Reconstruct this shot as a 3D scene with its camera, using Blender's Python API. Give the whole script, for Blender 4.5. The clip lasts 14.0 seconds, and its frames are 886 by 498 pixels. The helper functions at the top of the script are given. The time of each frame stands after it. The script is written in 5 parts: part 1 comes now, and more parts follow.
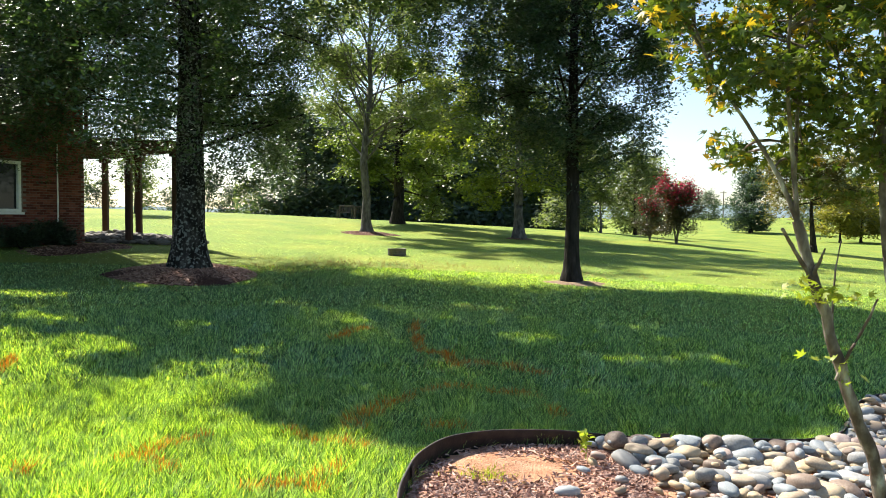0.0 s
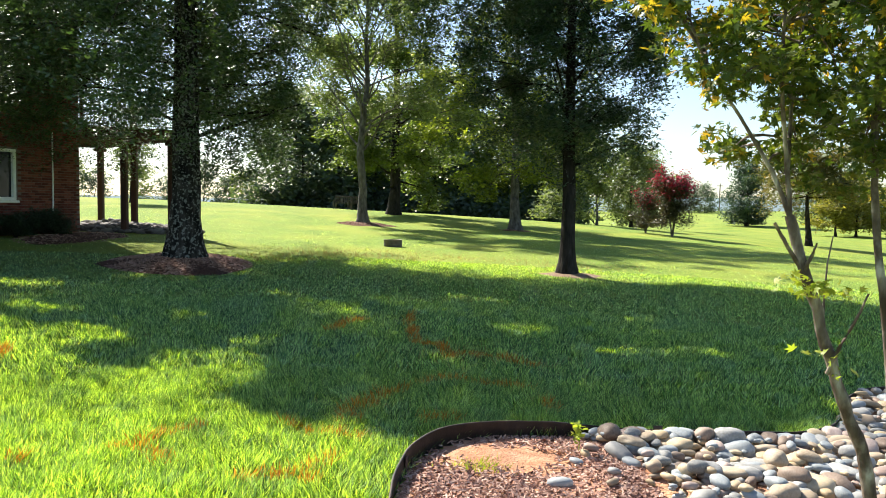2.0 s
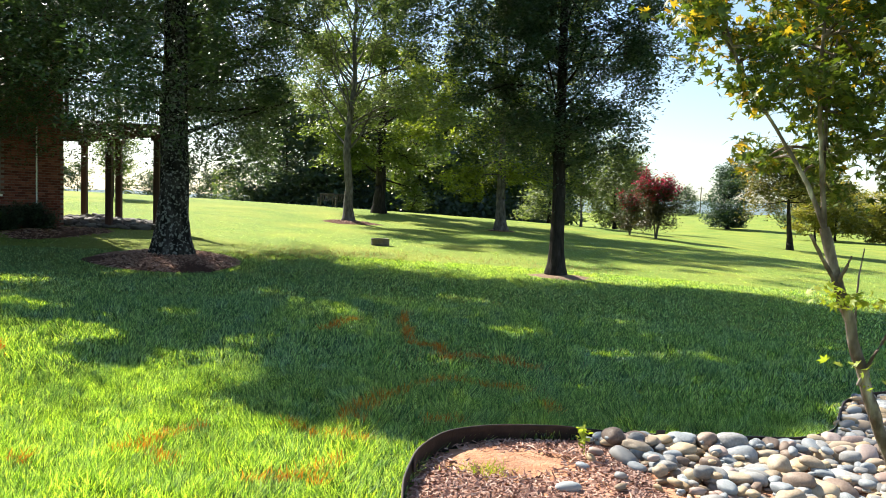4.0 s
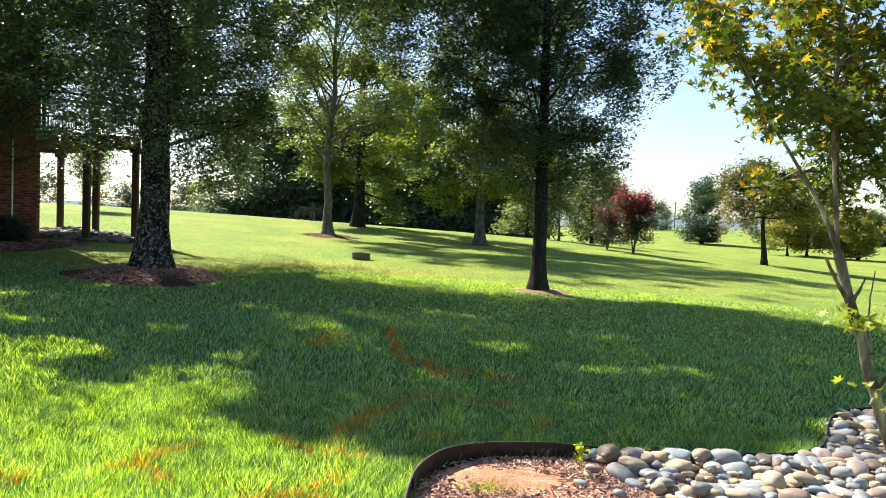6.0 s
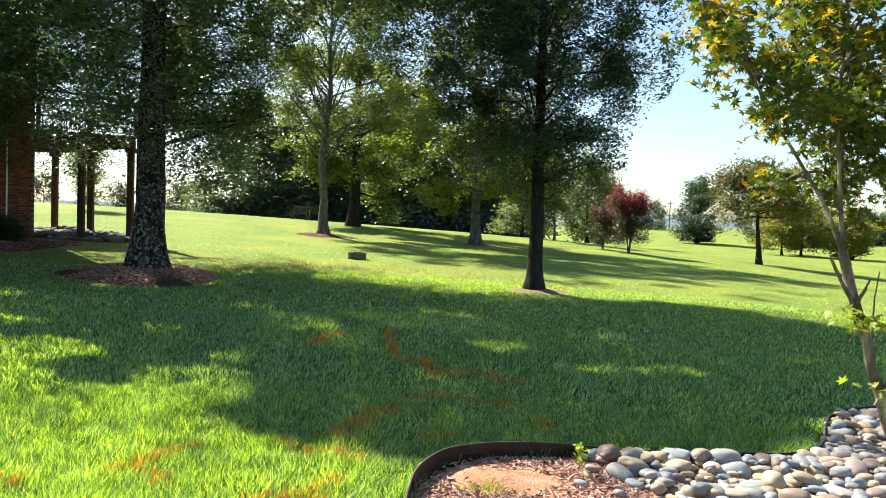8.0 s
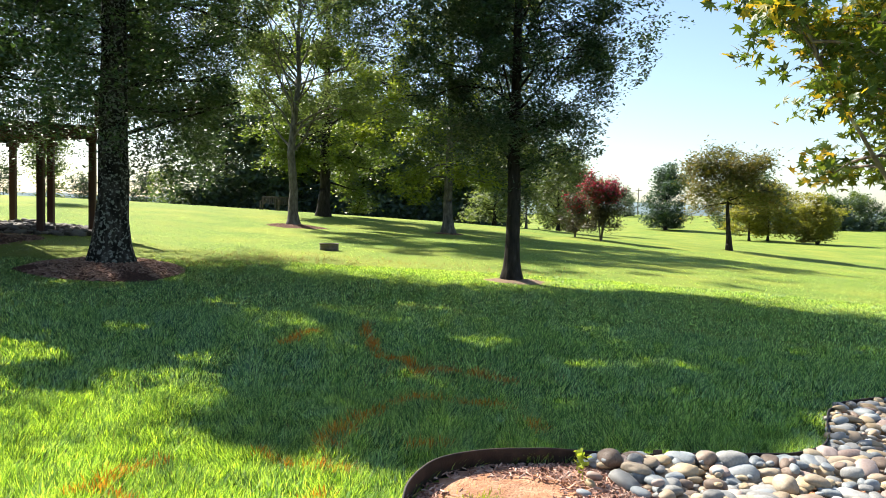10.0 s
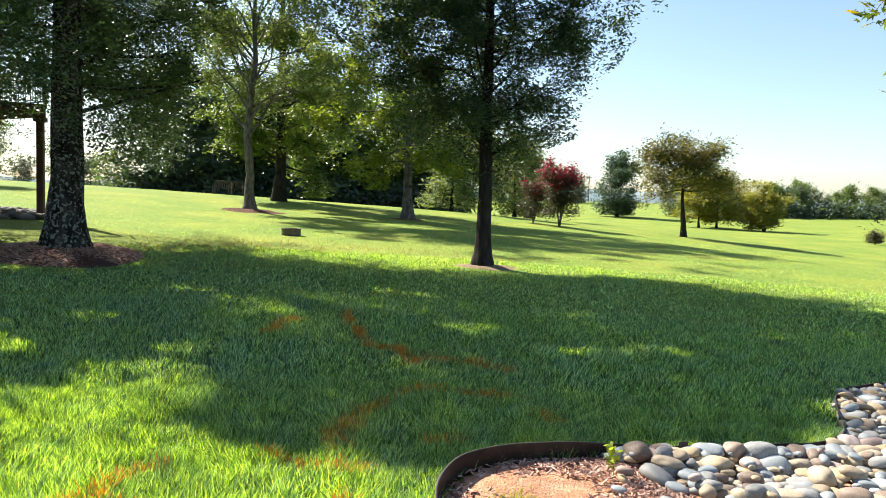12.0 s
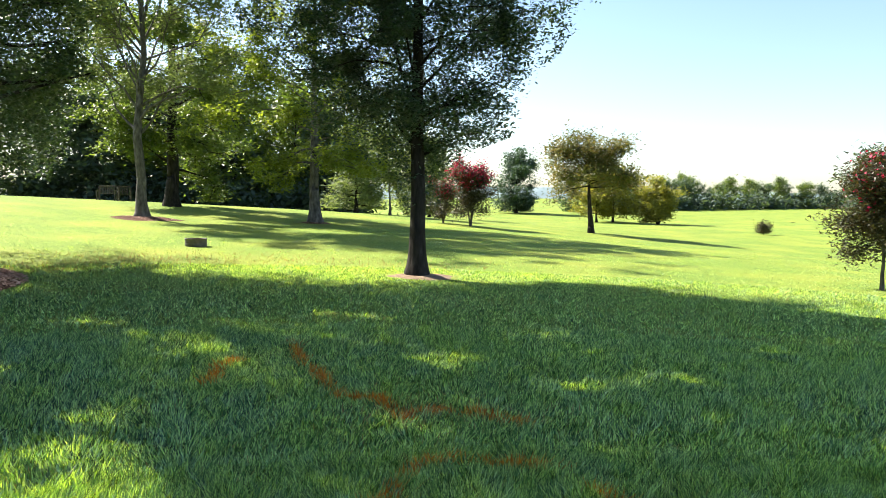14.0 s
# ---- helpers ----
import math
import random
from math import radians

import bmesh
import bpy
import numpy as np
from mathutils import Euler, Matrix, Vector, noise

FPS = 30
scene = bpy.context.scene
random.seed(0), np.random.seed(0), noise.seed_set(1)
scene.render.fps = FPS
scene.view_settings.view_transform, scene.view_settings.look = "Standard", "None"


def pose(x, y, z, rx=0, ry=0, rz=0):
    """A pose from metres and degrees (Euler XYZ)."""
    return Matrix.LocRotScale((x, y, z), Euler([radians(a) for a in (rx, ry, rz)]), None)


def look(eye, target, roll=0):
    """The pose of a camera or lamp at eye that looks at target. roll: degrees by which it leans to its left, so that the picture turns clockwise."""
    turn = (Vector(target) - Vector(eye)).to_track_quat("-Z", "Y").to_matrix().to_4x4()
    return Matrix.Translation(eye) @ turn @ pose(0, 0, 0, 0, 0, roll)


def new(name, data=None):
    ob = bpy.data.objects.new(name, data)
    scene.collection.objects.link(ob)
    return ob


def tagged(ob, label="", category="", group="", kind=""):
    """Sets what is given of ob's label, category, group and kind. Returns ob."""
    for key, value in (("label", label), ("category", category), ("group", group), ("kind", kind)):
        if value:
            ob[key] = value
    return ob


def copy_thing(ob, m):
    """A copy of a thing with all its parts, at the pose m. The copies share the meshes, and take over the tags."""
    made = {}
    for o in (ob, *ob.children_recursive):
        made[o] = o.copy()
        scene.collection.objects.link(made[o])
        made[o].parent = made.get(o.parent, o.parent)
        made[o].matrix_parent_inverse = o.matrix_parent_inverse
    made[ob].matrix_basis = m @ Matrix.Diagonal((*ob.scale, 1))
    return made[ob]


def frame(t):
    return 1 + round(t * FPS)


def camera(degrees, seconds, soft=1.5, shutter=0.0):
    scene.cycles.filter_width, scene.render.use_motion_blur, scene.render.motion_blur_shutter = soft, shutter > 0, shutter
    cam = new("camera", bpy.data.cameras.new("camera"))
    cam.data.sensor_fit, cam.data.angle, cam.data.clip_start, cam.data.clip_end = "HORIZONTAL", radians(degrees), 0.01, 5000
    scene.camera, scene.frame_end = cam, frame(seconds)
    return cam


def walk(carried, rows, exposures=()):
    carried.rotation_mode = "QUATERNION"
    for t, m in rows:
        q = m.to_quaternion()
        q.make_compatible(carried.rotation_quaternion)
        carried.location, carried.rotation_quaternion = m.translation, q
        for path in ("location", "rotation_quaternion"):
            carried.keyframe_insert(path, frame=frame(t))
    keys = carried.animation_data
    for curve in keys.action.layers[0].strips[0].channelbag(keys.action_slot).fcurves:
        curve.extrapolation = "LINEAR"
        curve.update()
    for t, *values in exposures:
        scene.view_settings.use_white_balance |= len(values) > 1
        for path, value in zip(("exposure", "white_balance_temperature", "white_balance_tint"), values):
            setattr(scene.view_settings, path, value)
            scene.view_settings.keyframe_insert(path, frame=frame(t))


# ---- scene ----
cam = camera(60.1, 14.0, soft=0.95)
PATH = [
    (0, (-0.185, -0.503, 1.695), (-0.178, 1.495, 1.613), 0.3),
    (0.5, (-0.183, -0.508, 1.7), (-0.169, 1.49, 1.615), 0.3),
    (1, (-0.178, -0.508, 1.695), (-0.163, 1.489, 1.604), 0.4),
    (1.5, (-0.18, -0.514, 1.694), (-0.165, 1.484, 1.597), 0.7),
    (2, (-0.177, -0.509, 1.699), (-0.16, 1.488, 1.594), 0.7),
    (2.5, (-0.174, -0.497, 1.697), (-0.154, 1.499, 1.587), 0.9),
    (5, (-0.506, -0.491, 1.743), (-0.405, 1.504, 1.645), 1.7),
    (5.5, (-0.525, -0.514, 1.746), (-0.41, 1.481, 1.664), 1.7),
    (6, (-0.515, -0.497, 1.745), (-0.39, 1.498, 1.675), 1.8),
    (6.5, (-0.522, -0.498, 1.745), (-0.388, 1.497, 1.681), 1.8),
    (7, (-0.53, -0.488, 1.744), (-0.389, 1.507, 1.683), 1.8),
    (7.5, (-0.544, -0.48, 1.748), (-0.4, 1.513, 1.684), 1.9),
    (8, (-0.547, -0.484, 1.748), (-0.409, 1.51, 1.677), 1.8),
    (10.3, (-0.69, -0.02, 1.771), (-0.44, 1.962, 1.67), 1.2),
    (10.5, (-0.726, 0.0, 1.774), (-0.445, 1.978, 1.672), 1.3),
    (11, (-0.818, 0.059, 1.775), (-0.475, 2.027, 1.666), 1.4),
    (11.5, (-0.922, 0.12, 1.75), (-0.559, 2.083, 1.63), 1.7),
    (12, (-1.052, 0.337, 1.714), (-0.708, 2.303, 1.583), 1.6),
    (12.5, (-1.177, 0.736, 1.766), (-0.866, 2.707, 1.627), 1.3),
    (13, (-1.402, 1.129, 1.772), (-1.067, 3.096, 1.631), 1.1),
    (13.5, (-1.542, 1.501, 1.787), (-1.125, 3.452, 1.648), 0.8),
    (14, (-1.56, 1.939, 1.831), (-0.951, 3.84, 1.7), 0.4),
]
walk(cam, [(t, look(eye, target, roll)) for t, eye, target, roll in PATH], exposures=[(0, 1.65), (12.5, 1.65), (13.2, 1.74), (14.0, 1.93)])

# ---- world, sun, exposure ----
SUN_AZ, SUN_EL = radians(38), radians(43)   # left of straight ahead, above the horizon
SUN_DIR = Vector((-math.sin(SUN_AZ) * math.cos(SUN_EL), math.cos(SUN_AZ) * math.cos(SUN_EL), math.sin(SUN_EL)))
world = bpy.data.worlds.new("sky")
scene.world = world
world.use_nodes = True
wn = world.node_tree
sky = wn.nodes.new("ShaderNodeTexSky")
sky.sky_type, sky.sun_disc = "NISHITA", False
sky.sun_elevation, sky.sun_rotation = SUN_EL, -SUN_AZ
sky.air_density, sky.dust_density, sky.ozone_density = 1.0, 0.8, 2.2
wn.links.new(sky.outputs[0], wn.nodes["Background"].inputs[0])
wn.nodes["Background"].inputs[1].default_value = 0.068
lamp = bpy.data.lights.new("sun", "SUN")
lamp.energy, lamp.angle, lamp.color = 5.0, radians(0.6), (1.0, 0.93, 0.82)
sun = new("sun", lamp)
sun.matrix_world = look((0, 0, 60), Vector((0, 0, 60)) - SUN_DIR)


# ---- materials ----
def mat(name, ramp, scale=8.0, detail=6.0, rough=0.8, bump=0.0, bump_scale=None, metal=0.0, spec=0.3,
        island=0.0, translucent=0.0, trans_tint=None, patch=None, stretch=None, object_random=0.0):
    """Procedural surface: a noise ramp, a coarser patch tint, piece-to-piece variation, fine bump."""
    m = bpy.data.materials.new(name)
    m.use_nodes = True
    nt = m.node_tree
    N, L = nt.nodes, nt.links
    bsdf = N["Principled BSDF"]
    bsdf.inputs["Roughness"].default_value = rough
    bsdf.inputs["Metallic"].default_value = metal
    bsdf.inputs["Specular IOR Level"].default_value = spec
    co = N.new("ShaderNodeTexCoord")
    vec = co.outputs["Object"]
    if stretch:
        mp = N.new("ShaderNodeMapping")
        mp.inputs["Scale"].default_value = stretch
        L.new(vec, mp.inputs[0])
        vec = mp.outputs[0]
    nz = N.new("ShaderNodeTexNoise")
    nz.inputs["Scale"].default_value, nz.inputs["Detail"].default_value = scale, detail
    L.new(vec, nz.inputs["Vector"])
    cr = N.new("ShaderNodeValToRGB")
    el = cr.color_ramp.elements
    for i, (p, c) in enumerate(ramp):
        e = el[i] if i < 2 else el.new(p)
        e.position, e.color = p, (*c, 1)
    fac = nz.outputs["Fac"]
    if island or object_random:
        rnd = N.new("ShaderNodeNewGeometry").outputs["Random Per Island"] if island else N.new("ShaderNodeObjectInfo").outputs["Random"]
        mx = N.new("ShaderNodeMix")
        mx.inputs[0].default_value = island or object_random
        L.new(fac, mx.inputs[2])
        L.new(rnd, mx.inputs[3])
        fac = mx.outputs[0]
    L.new(fac, cr.inputs[0])
    col = cr.outputs[0]
    if patch:
        pscale, pcol, amount, plo, phi = (*patch, 0.42, 0.68)[:5] if len(patch) == 3 else patch
        pn = N.new("ShaderNodeTexNoise")
        pn.inputs["Scale"].default_value, pn.inputs["Detail"].default_value = pscale, 4
        L.new(co.outputs["Object"], pn.inputs["Vector"])
        pr = N.new("ShaderNodeMapRange")
        pr.inputs[1].default_value, pr.inputs[2].default_value, pr.inputs[4].default_value = plo, phi, amount
        L.new(pn.outputs["Fac"], pr.inputs[0])
        px = N.new("ShaderNodeMix")
        px.data_type = "RGBA"
        L.new(pr.outputs[0], px.inputs[0])
        L.new(col, px.inputs[6])
        px.inputs[7].default_value = (*pcol, 1)
        col = px.outputs[2]
    L.new(col, bsdf.inputs["Base Color"])
    if bump:
        bz = N.new("ShaderNodeTexNoise")
        bz.inputs["Scale"].default_value, bz.inputs["Detail"].default_value = bump_scale or scale * 3, 8
        L.new(vec, bz.inputs["Vector"])
        bp = N.new("ShaderNodeBump")
        bp.inputs["Strength"].default_value, bp.inputs["Distance"].default_value = min(bump, 1.0), 0.03 * bump
        L.new(bz.outputs["Fac"], bp.inputs["Height"])
        L.new(bp.outputs[0], bsdf.inputs["Normal"])
    if translucent:
        tr = N.new("ShaderNodeBsdfTranslucent")
        tint = N.new("ShaderNodeMix")
        tint.data_type, tint.blend_type = "RGBA", "MULTIPLY"
        tint.inputs[0].default_value = 1.0
        L.new(col, tint.inputs[6])
        tint.inputs[7].default_value = (*(trans_tint or (1.6, 1.6, 0.7)), 1)
        L.new(tint.outputs[2], tr.inputs[0])
        sh = N.new("ShaderNodeMixShader")
        sh.inputs[0].default_value = translucent
        L.new(bsdf.outputs[0], sh.inputs[1])
        L.new(tr.outputs[0], sh.inputs[2])
        L.new(sh.outputs[0], N["Material Output"].inputs[0])
    return m


def leaf_mat(name, dark, mid, light, translucent=0.45, tint=(1.7, 1.7, 0.6), rough=0.45, patch=None, spec=0.35):
    return mat(name, [(0.0, dark), (0.55, mid), (1.0, light)], scale=1.1, detail=3, rough=rough, island=0.62,
               translucent=translucent, trans_tint=tint, patch=patch, spec=spec)


LAWN = mat("lawn_soil", [(0.3, (0.03, 0.058, 0.012)), (0.48, (0.13, 0.20, 0.034)), (0.72, (0.26, 0.33, 0.058))], scale=26, detail=12,
           rough=0.9, bump=0.8, bump_scale=60, patch=(0.3, (0.27, 0.28, 0.048), 0.6), spec=0.1)
# palest tone paints sky reflection on blades, darkest the shade in the gaps
GRASS = mat("sky_glint_grass_blade", [(0.12, (0.008, 0.024, 0.018)), (0.5, (0.068, 0.175, 0.14)), (0.85, (0.33, 0.50, 0.46))], scale=2.2, detail=5,
            rough=0.38, island=0.9, translucent=0.46, trans_tint=(3.5, 2.9, 0.12), patch=(0.55, (0.13, 0.25, 0.13), 0.25), spec=0.5)
DRY_GRASS = mat("dry_grass_blade", [(0.1, (0.20, 0.15, 0.05)), (0.6, (0.34, 0.26, 0.10)), (0.95, (0.45, 0.38, 0.18))], scale=3, rough=0.7,
                island=0.6, translucent=0.3, trans_tint=(1.3, 1.2, 0.8))
PAINTED_GRASS = mat("orange_marked_grass", [(0.1, (0.36, 0.12, 0.02)), (0.5, (0.68, 0.22, 0.025)), (0.95, (0.58, 0.40, 0.05))], scale=4, rough=0.7,
                    island=0.7, translucent=0.3, trans_tint=(1.4, 1.2, 0.6))
BARK = mat("lichened_bark", [(0.35, (0.008, 0.007, 0.006)), (0.5, (0.024, 0.021, 0.018)), (0.62, (0.05, 0.046, 0.04)), (0.75, (0.12, 0.12, 0.106))],
           scale=7, detail=9, rough=0.95, bump=1.0, bump_scale=11, stretch=(1, 1, 0.32), spec=0.1, patch=(15, (0.22, 0.23, 0.205), 0.75, 0.54, 0.60))
BARK_DARK = mat("dark_bark", [(0.3, (0.012, 0.0105, 0.009)), (0.6, (0.036, 0.031, 0.027)), (0.85, (0.085, 0.076, 0.068))], scale=9, detail=8,
                rough=0.95, bump=0.9, bump_scale=16, stretch=(1, 1, 0.3), spec=0.1)
BARK_GREY = mat("pale_grey_bark", [(0.3, (0.04, 0.037, 0.032)), (0.55, (0.11, 0.10, 0.088)), (0.8, (0.21, 0.20, 0.18))], scale=8, detail=8,
                rough=0.9, bump=0.7, bump_scale=14, stretch=(1, 1, 0.45), spec=0.15)
BARK_MAPLE = mat("smooth_maple_bark", [(0.3, (0.05, 0.036, 0.028)), (0.46, (0.13, 0.10, 0.082)), (0.58, (0.23, 0.195, 0.165)), (0.7, (0.42, 0.39, 0.345))],
                 scale=24, detail=9, rough=0.8, bump=0.5, bump_scale=60, stretch=(1, 1, 0.35), spec=0.2, patch=(11, (0.06, 0.04, 0.03), 0.8, 0.48, 0.6))
LEAF_OAK = leaf_mat("oak_leaf", (0.022, 0.044, 0.022), (0.042, 0.078, 0.036), (0.085, 0.125, 0.06), translucent=0.3, rough=0.42, spec=0.5)
LEAF_DEEP = leaf_mat("deep_green_leaf", (0.014, 0.032, 0.020), (0.028, 0.058, 0.032), (0.062, 0.10, 0.052), translucent=0.18, rough=0.45, spec=0.45)
LEAF_LIGHT = leaf_mat("light_green_leaf", (0.06, 0.085, 0.038), (0.12, 0.155, 0.066), (0.22, 0.26, 0.12), translucent=0.5, tint=(1.5, 1.5, 0.75), spec=0.5)
LEAF_OLIVE = leaf_mat("olive_leaf", (0.045, 0.075, 0.022), (0.085, 0.125, 0.035), (0.15, 0.185, 0.055), translucent=0.5)
LEAF_LIME = leaf_mat("lime_green_leaf", (0.075, 0.105, 0.02), (0.14, 0.18, 0.032), (0.23, 0.26, 0.05), translucent=0.55)
# woodland leaves lightened and shifted to blue in place of distance haze
LEAF_FOREST_HAZY = leaf_mat("hazed_forest_leaf", (0.035, 0.058, 0.044), (0.062, 0.095, 0.068), (0.105, 0.145, 0.092), translucent=0.34, rough=0.6)
LEAF_GREYGREEN = leaf_mat("grey_green_leaf", (0.08, 0.11, 0.065), (0.14, 0.18, 0.105), (0.22, 0.26, 0.16), translucent=0.45, rough=0.6)
LEAF_BLUEGREEN = leaf_mat("blue_green_needles", (0.025, 0.055, 0.04), (0.05, 0.09, 0.065), (0.09, 0.135, 0.09), translucent=0.2, rough=0.6)
LEAF_BRONZE = leaf_mat("bronze_green_leaf", (0.06, 0.07, 0.02), (0.12, 0.13, 0.035), (0.27, 0.17, 0.07), translucent=0.42,
                       tint=(1.5, 1.3, 0.7), patch=(0.5, (0.06, 0.085, 0.022), 0.75))
LEAF_GOLD = leaf_mat("golden_green_leaf", (0.10, 0.12, 0.025), (0.19, 0.19, 0.045), (0.33, 0.27, 0.08), translucent=0.45)
LEAF_MYRTLE = leaf_mat("myrtle_leaf", (0.022, 0.030, 0.014), (0.045, 0.050, 0.022), (0.10, 0.065, 0.03), translucent=0.3, tint=(1.5, 1.2, 0.7))
BLOSSOM = leaf_mat("crimson_blossom", (0.26, 0.012, 0.03), (0.46, 0.03, 0.08), (0.62, 0.11, 0.18), translucent=0.18, tint=(1.3, 0.8, 0.8), spec=0.05)
LEAF_MAPLE = leaf_mat("maple_leaf", (0.032, 0.066, 0.018), (0.066, 0.108, 0.025), (0.16, 0.19, 0.036), translucent=0.42, tint=(1.8, 1.6, 0.5))
LEAF_MAPLE_GOLD = leaf_mat("golden_maple_leaf", (0.20, 0.20, 0.025), (0.38, 0.31, 0.03), (0.52, 0.30, 0.05), translucent=0.5, tint=(1.4, 1.2, 0.6))
LEAF_SPROUT = leaf_mat("sprout_leaf", (0.16, 0.22, 0.03), (0.26, 0.32, 0.05), (0.36, 0.40, 0.09), translucent=0.45)
BRICK = mat("red_brick", [(0.2, (0.085, 0.026, 0.020)), (0.5, (0.15, 0.045, 0.033)), (0.85, (0.22, 0.08, 0.06))], scale=5, rough=0.9, bump=0.4,
            bump_scale=90, object_random=0.7, spec=0.15)
MORTAR = mat("mortar", [(0.3, (0.13, 0.095, 0.08)), (0.7, (0.21, 0.165, 0.145))], scale=12, rough=0.95, bump=0.5, bump_scale=80)
BRICK_FAR = mat("brick_courses", [(0.2, (0.085, 0.026, 0.020)), (0.5, (0.15, 0.045, 0.033)), (0.85, (0.22, 0.08, 0.06))], scale=5, rough=0.9,
                bump=0.4, bump_scale=90, island=0.7, spec=0.15)
WHITE = mat("white_paint", [(0.3, (0.70, 0.70, 0.68)), (0.7, (0.82, 0.82, 0.80))], scale=6, rough=0.45, bump=0.1, bump_scale=40)
STAIN = mat("brown_stained_wood", [(0.25, (0.035, 0.017, 0.014)), (0.55, (0.065, 0.031, 0.025)), (0.85, (0.11, 0.055, 0.045))], scale=7, detail=8,
            rough=0.75, bump=0.4, bump_scale=30, stretch=(1, 1, 0.15))
DARK_METAL = mat("black_railing_paint", [(0.3, (0.012, 0.012, 0.012)), (0.7, (0.03, 0.03, 0.03))], scale=20, rough=0.45, metal=0.2)
EDGING = mat("weathered_brown_edging", [(0.25, (0.018, 0.013, 0.012)), (0.55, (0.034, 0.026, 0.023)), (0.85, (0.075, 0.055, 0.046))], scale=10, detail=8,
             rough=0.6, bump=0.3, bump_scale=70, patch=(5, (0.08, 0.045, 0.03), 0.35))
SOIL = mat("red_clay_soil", [(0.25, (0.34, 0.16, 0.09)), (0.5, (0.50, 0.26, 0.15)), (0.8, (0.62, 0.37, 0.24))], scale=9, detail=10, rough=0.95,
           bump=0.9, bump_scale=55, patch=(2.2, (0.24, 0.125, 0.08), 0.55), spec=0.1)
CHIPS = mat("bark_mulch_chips", [(0.1, (0.18, 0.09, 0.065)), (0.5, (0.38, 0.22, 0.16)), (0.95, (0.60, 0.42, 0.33))], scale=6, rough=0.9,
            island=0.8, spec=0.15)
MULCH = mat("dark_mulch", [(0.25, (0.045, 0.022, 0.017)), (0.5, (0.10, 0.05, 0.036)), (0.8, (0.19, 0.10, 0.07))], scale=22, detail=10, rough=0.95,
            bump=1.0, bump_scale=70, spec=0.1)
STONES = [mat("river_stone_" + n, [(0.25, a), (0.5, b), (0.78, c)], scale=9, detail=8, rough=0.62, bump=0.18, bump_scale=45,
              object_random=0.35, patch=(6, p, 0.4), spec=0.35)
          for n, a, b, c, p in (("bluegrey", (0.144, 0.166, 0.181), (0.217, 0.246, 0.260), (0.304, 0.332, 0.340), (0.274, 0.267, 0.238)),
                                ("grey", (0.159, 0.159, 0.151), (0.260, 0.260, 0.246), (0.361, 0.361, 0.340), (0.195, 0.181, 0.159)),
                                ("tan", (0.217, 0.166, 0.108), (0.325, 0.260, 0.181), (0.419, 0.354, 0.260), (0.246, 0.174, 0.108)),
                                ("buff", (0.304, 0.217, 0.115), (0.419, 0.318, 0.187), (0.491, 0.404, 0.274), (0.332, 0.289, 0.224)),
                                ("brown", (0.115, 0.079, 0.058), (0.195, 0.138, 0.101), (0.274, 0.210, 0.159), (0.217, 0.181, 0.144)),
                                ("pink", (0.260, 0.181, 0.144), (0.361, 0.274, 0.231), (0.433, 0.354, 0.310), (0.260, 0.217, 0.195)))]
ROCK = mat("dark_rock", [(0.25, (0.05, 0.046, 0.042)), (0.5, (0.10, 0.092, 0.085)), (0.8, (0.18, 0.165, 0.15))], scale=7, rough=0.85, bump=0.3, island=0.5)
DIRT = mat("dry_dirt", [(0.25, (0.13, 0.085, 0.055)), (0.5, (0.22, 0.155, 0.105)), (0.8, (0.34, 0.26, 0.18))], scale=12, detail=10, rough=0.95, bump=0.8, bump_scale=50, spec=0.1)
GALVANISED = mat("rusty_steel", [(0.3, (0.06, 0.055, 0.05)), (0.7, (0.15, 0.14, 0.125))], scale=9, rough=0.65, metal=0.2, bump=0.2,
                 patch=(4, (0.16, 0.09, 0.05), 0.4))
WEATHERED = mat("weathered_wood", [(0.3, (0.06, 0.05, 0.043)), (0.7, (0.14, 0.12, 0.10))], scale=8, rough=0.85, bump=0.3, stretch=(1, 1, 0.2))
SHINGLE = mat("roof_shingle", [(0.3, (0.05, 0.045, 0.042)), (0.7, (0.10, 0.09, 0.085))], scale=12, rough=0.95, bump=0.5)
# pale blue-grey instead of leaf green: the air's haze is in the colour
HAZE_HILL = mat("haze_tinted_woods", [(0.3, (0.15, 0.20, 0.22)), (0.7, (0.23, 0.29, 0.30))], scale=0.03, detail=8, rough=1.0, spec=0.0)
GLASS = bpy.data.materials.new("window_glass")
GLASS.use_nodes = True
GLASS.node_tree.nodes["Principled BSDF"].inputs["Base Color"].default_value = (0.015, 0.018, 0.017, 1)
GLASS.node_tree.nodes["Principled BSDF"].inputs["Roughness"].default_value = 0.04
GLASS.node_tree.nodes["Principled BSDF"].inputs["Specular IOR Level"].default_value = 0.35


# ---- mesh helpers ----
def mesh(name, verts, faces, material, smooth=False):
    """A mesh from vertices and faces that all have the same number of corners."""
    verts, faces = np.asarray(verts, np.float32).reshape(-1, 3), np.asarray(faces, np.int32)
    me = bpy.data.meshes.new(name)
    n, k = faces.shape
    me.vertices.add(len(verts))
    me.vertices.foreach_set("co", verts.ravel())
    me.loops.add(n * k)
    me.loops.foreach_set("vertex_index", faces.ravel())
    me.polygons.add(n)
    me.polygons.foreach_set("loop_start", np.arange(0, n * k, k, dtype=np.int32))
    me.update(calc_edges=True)
    me.polygons.foreach_set("use_smooth", np.full(n, smooth))
    me.materials.append(material)
    return me


def piece(name, me, parent=None, label="", m=None):
    ob = new(name, me)
    ob.parent = parent
    if m is not None:
        ob.matrix_basis = m
    return tagged(ob, label)


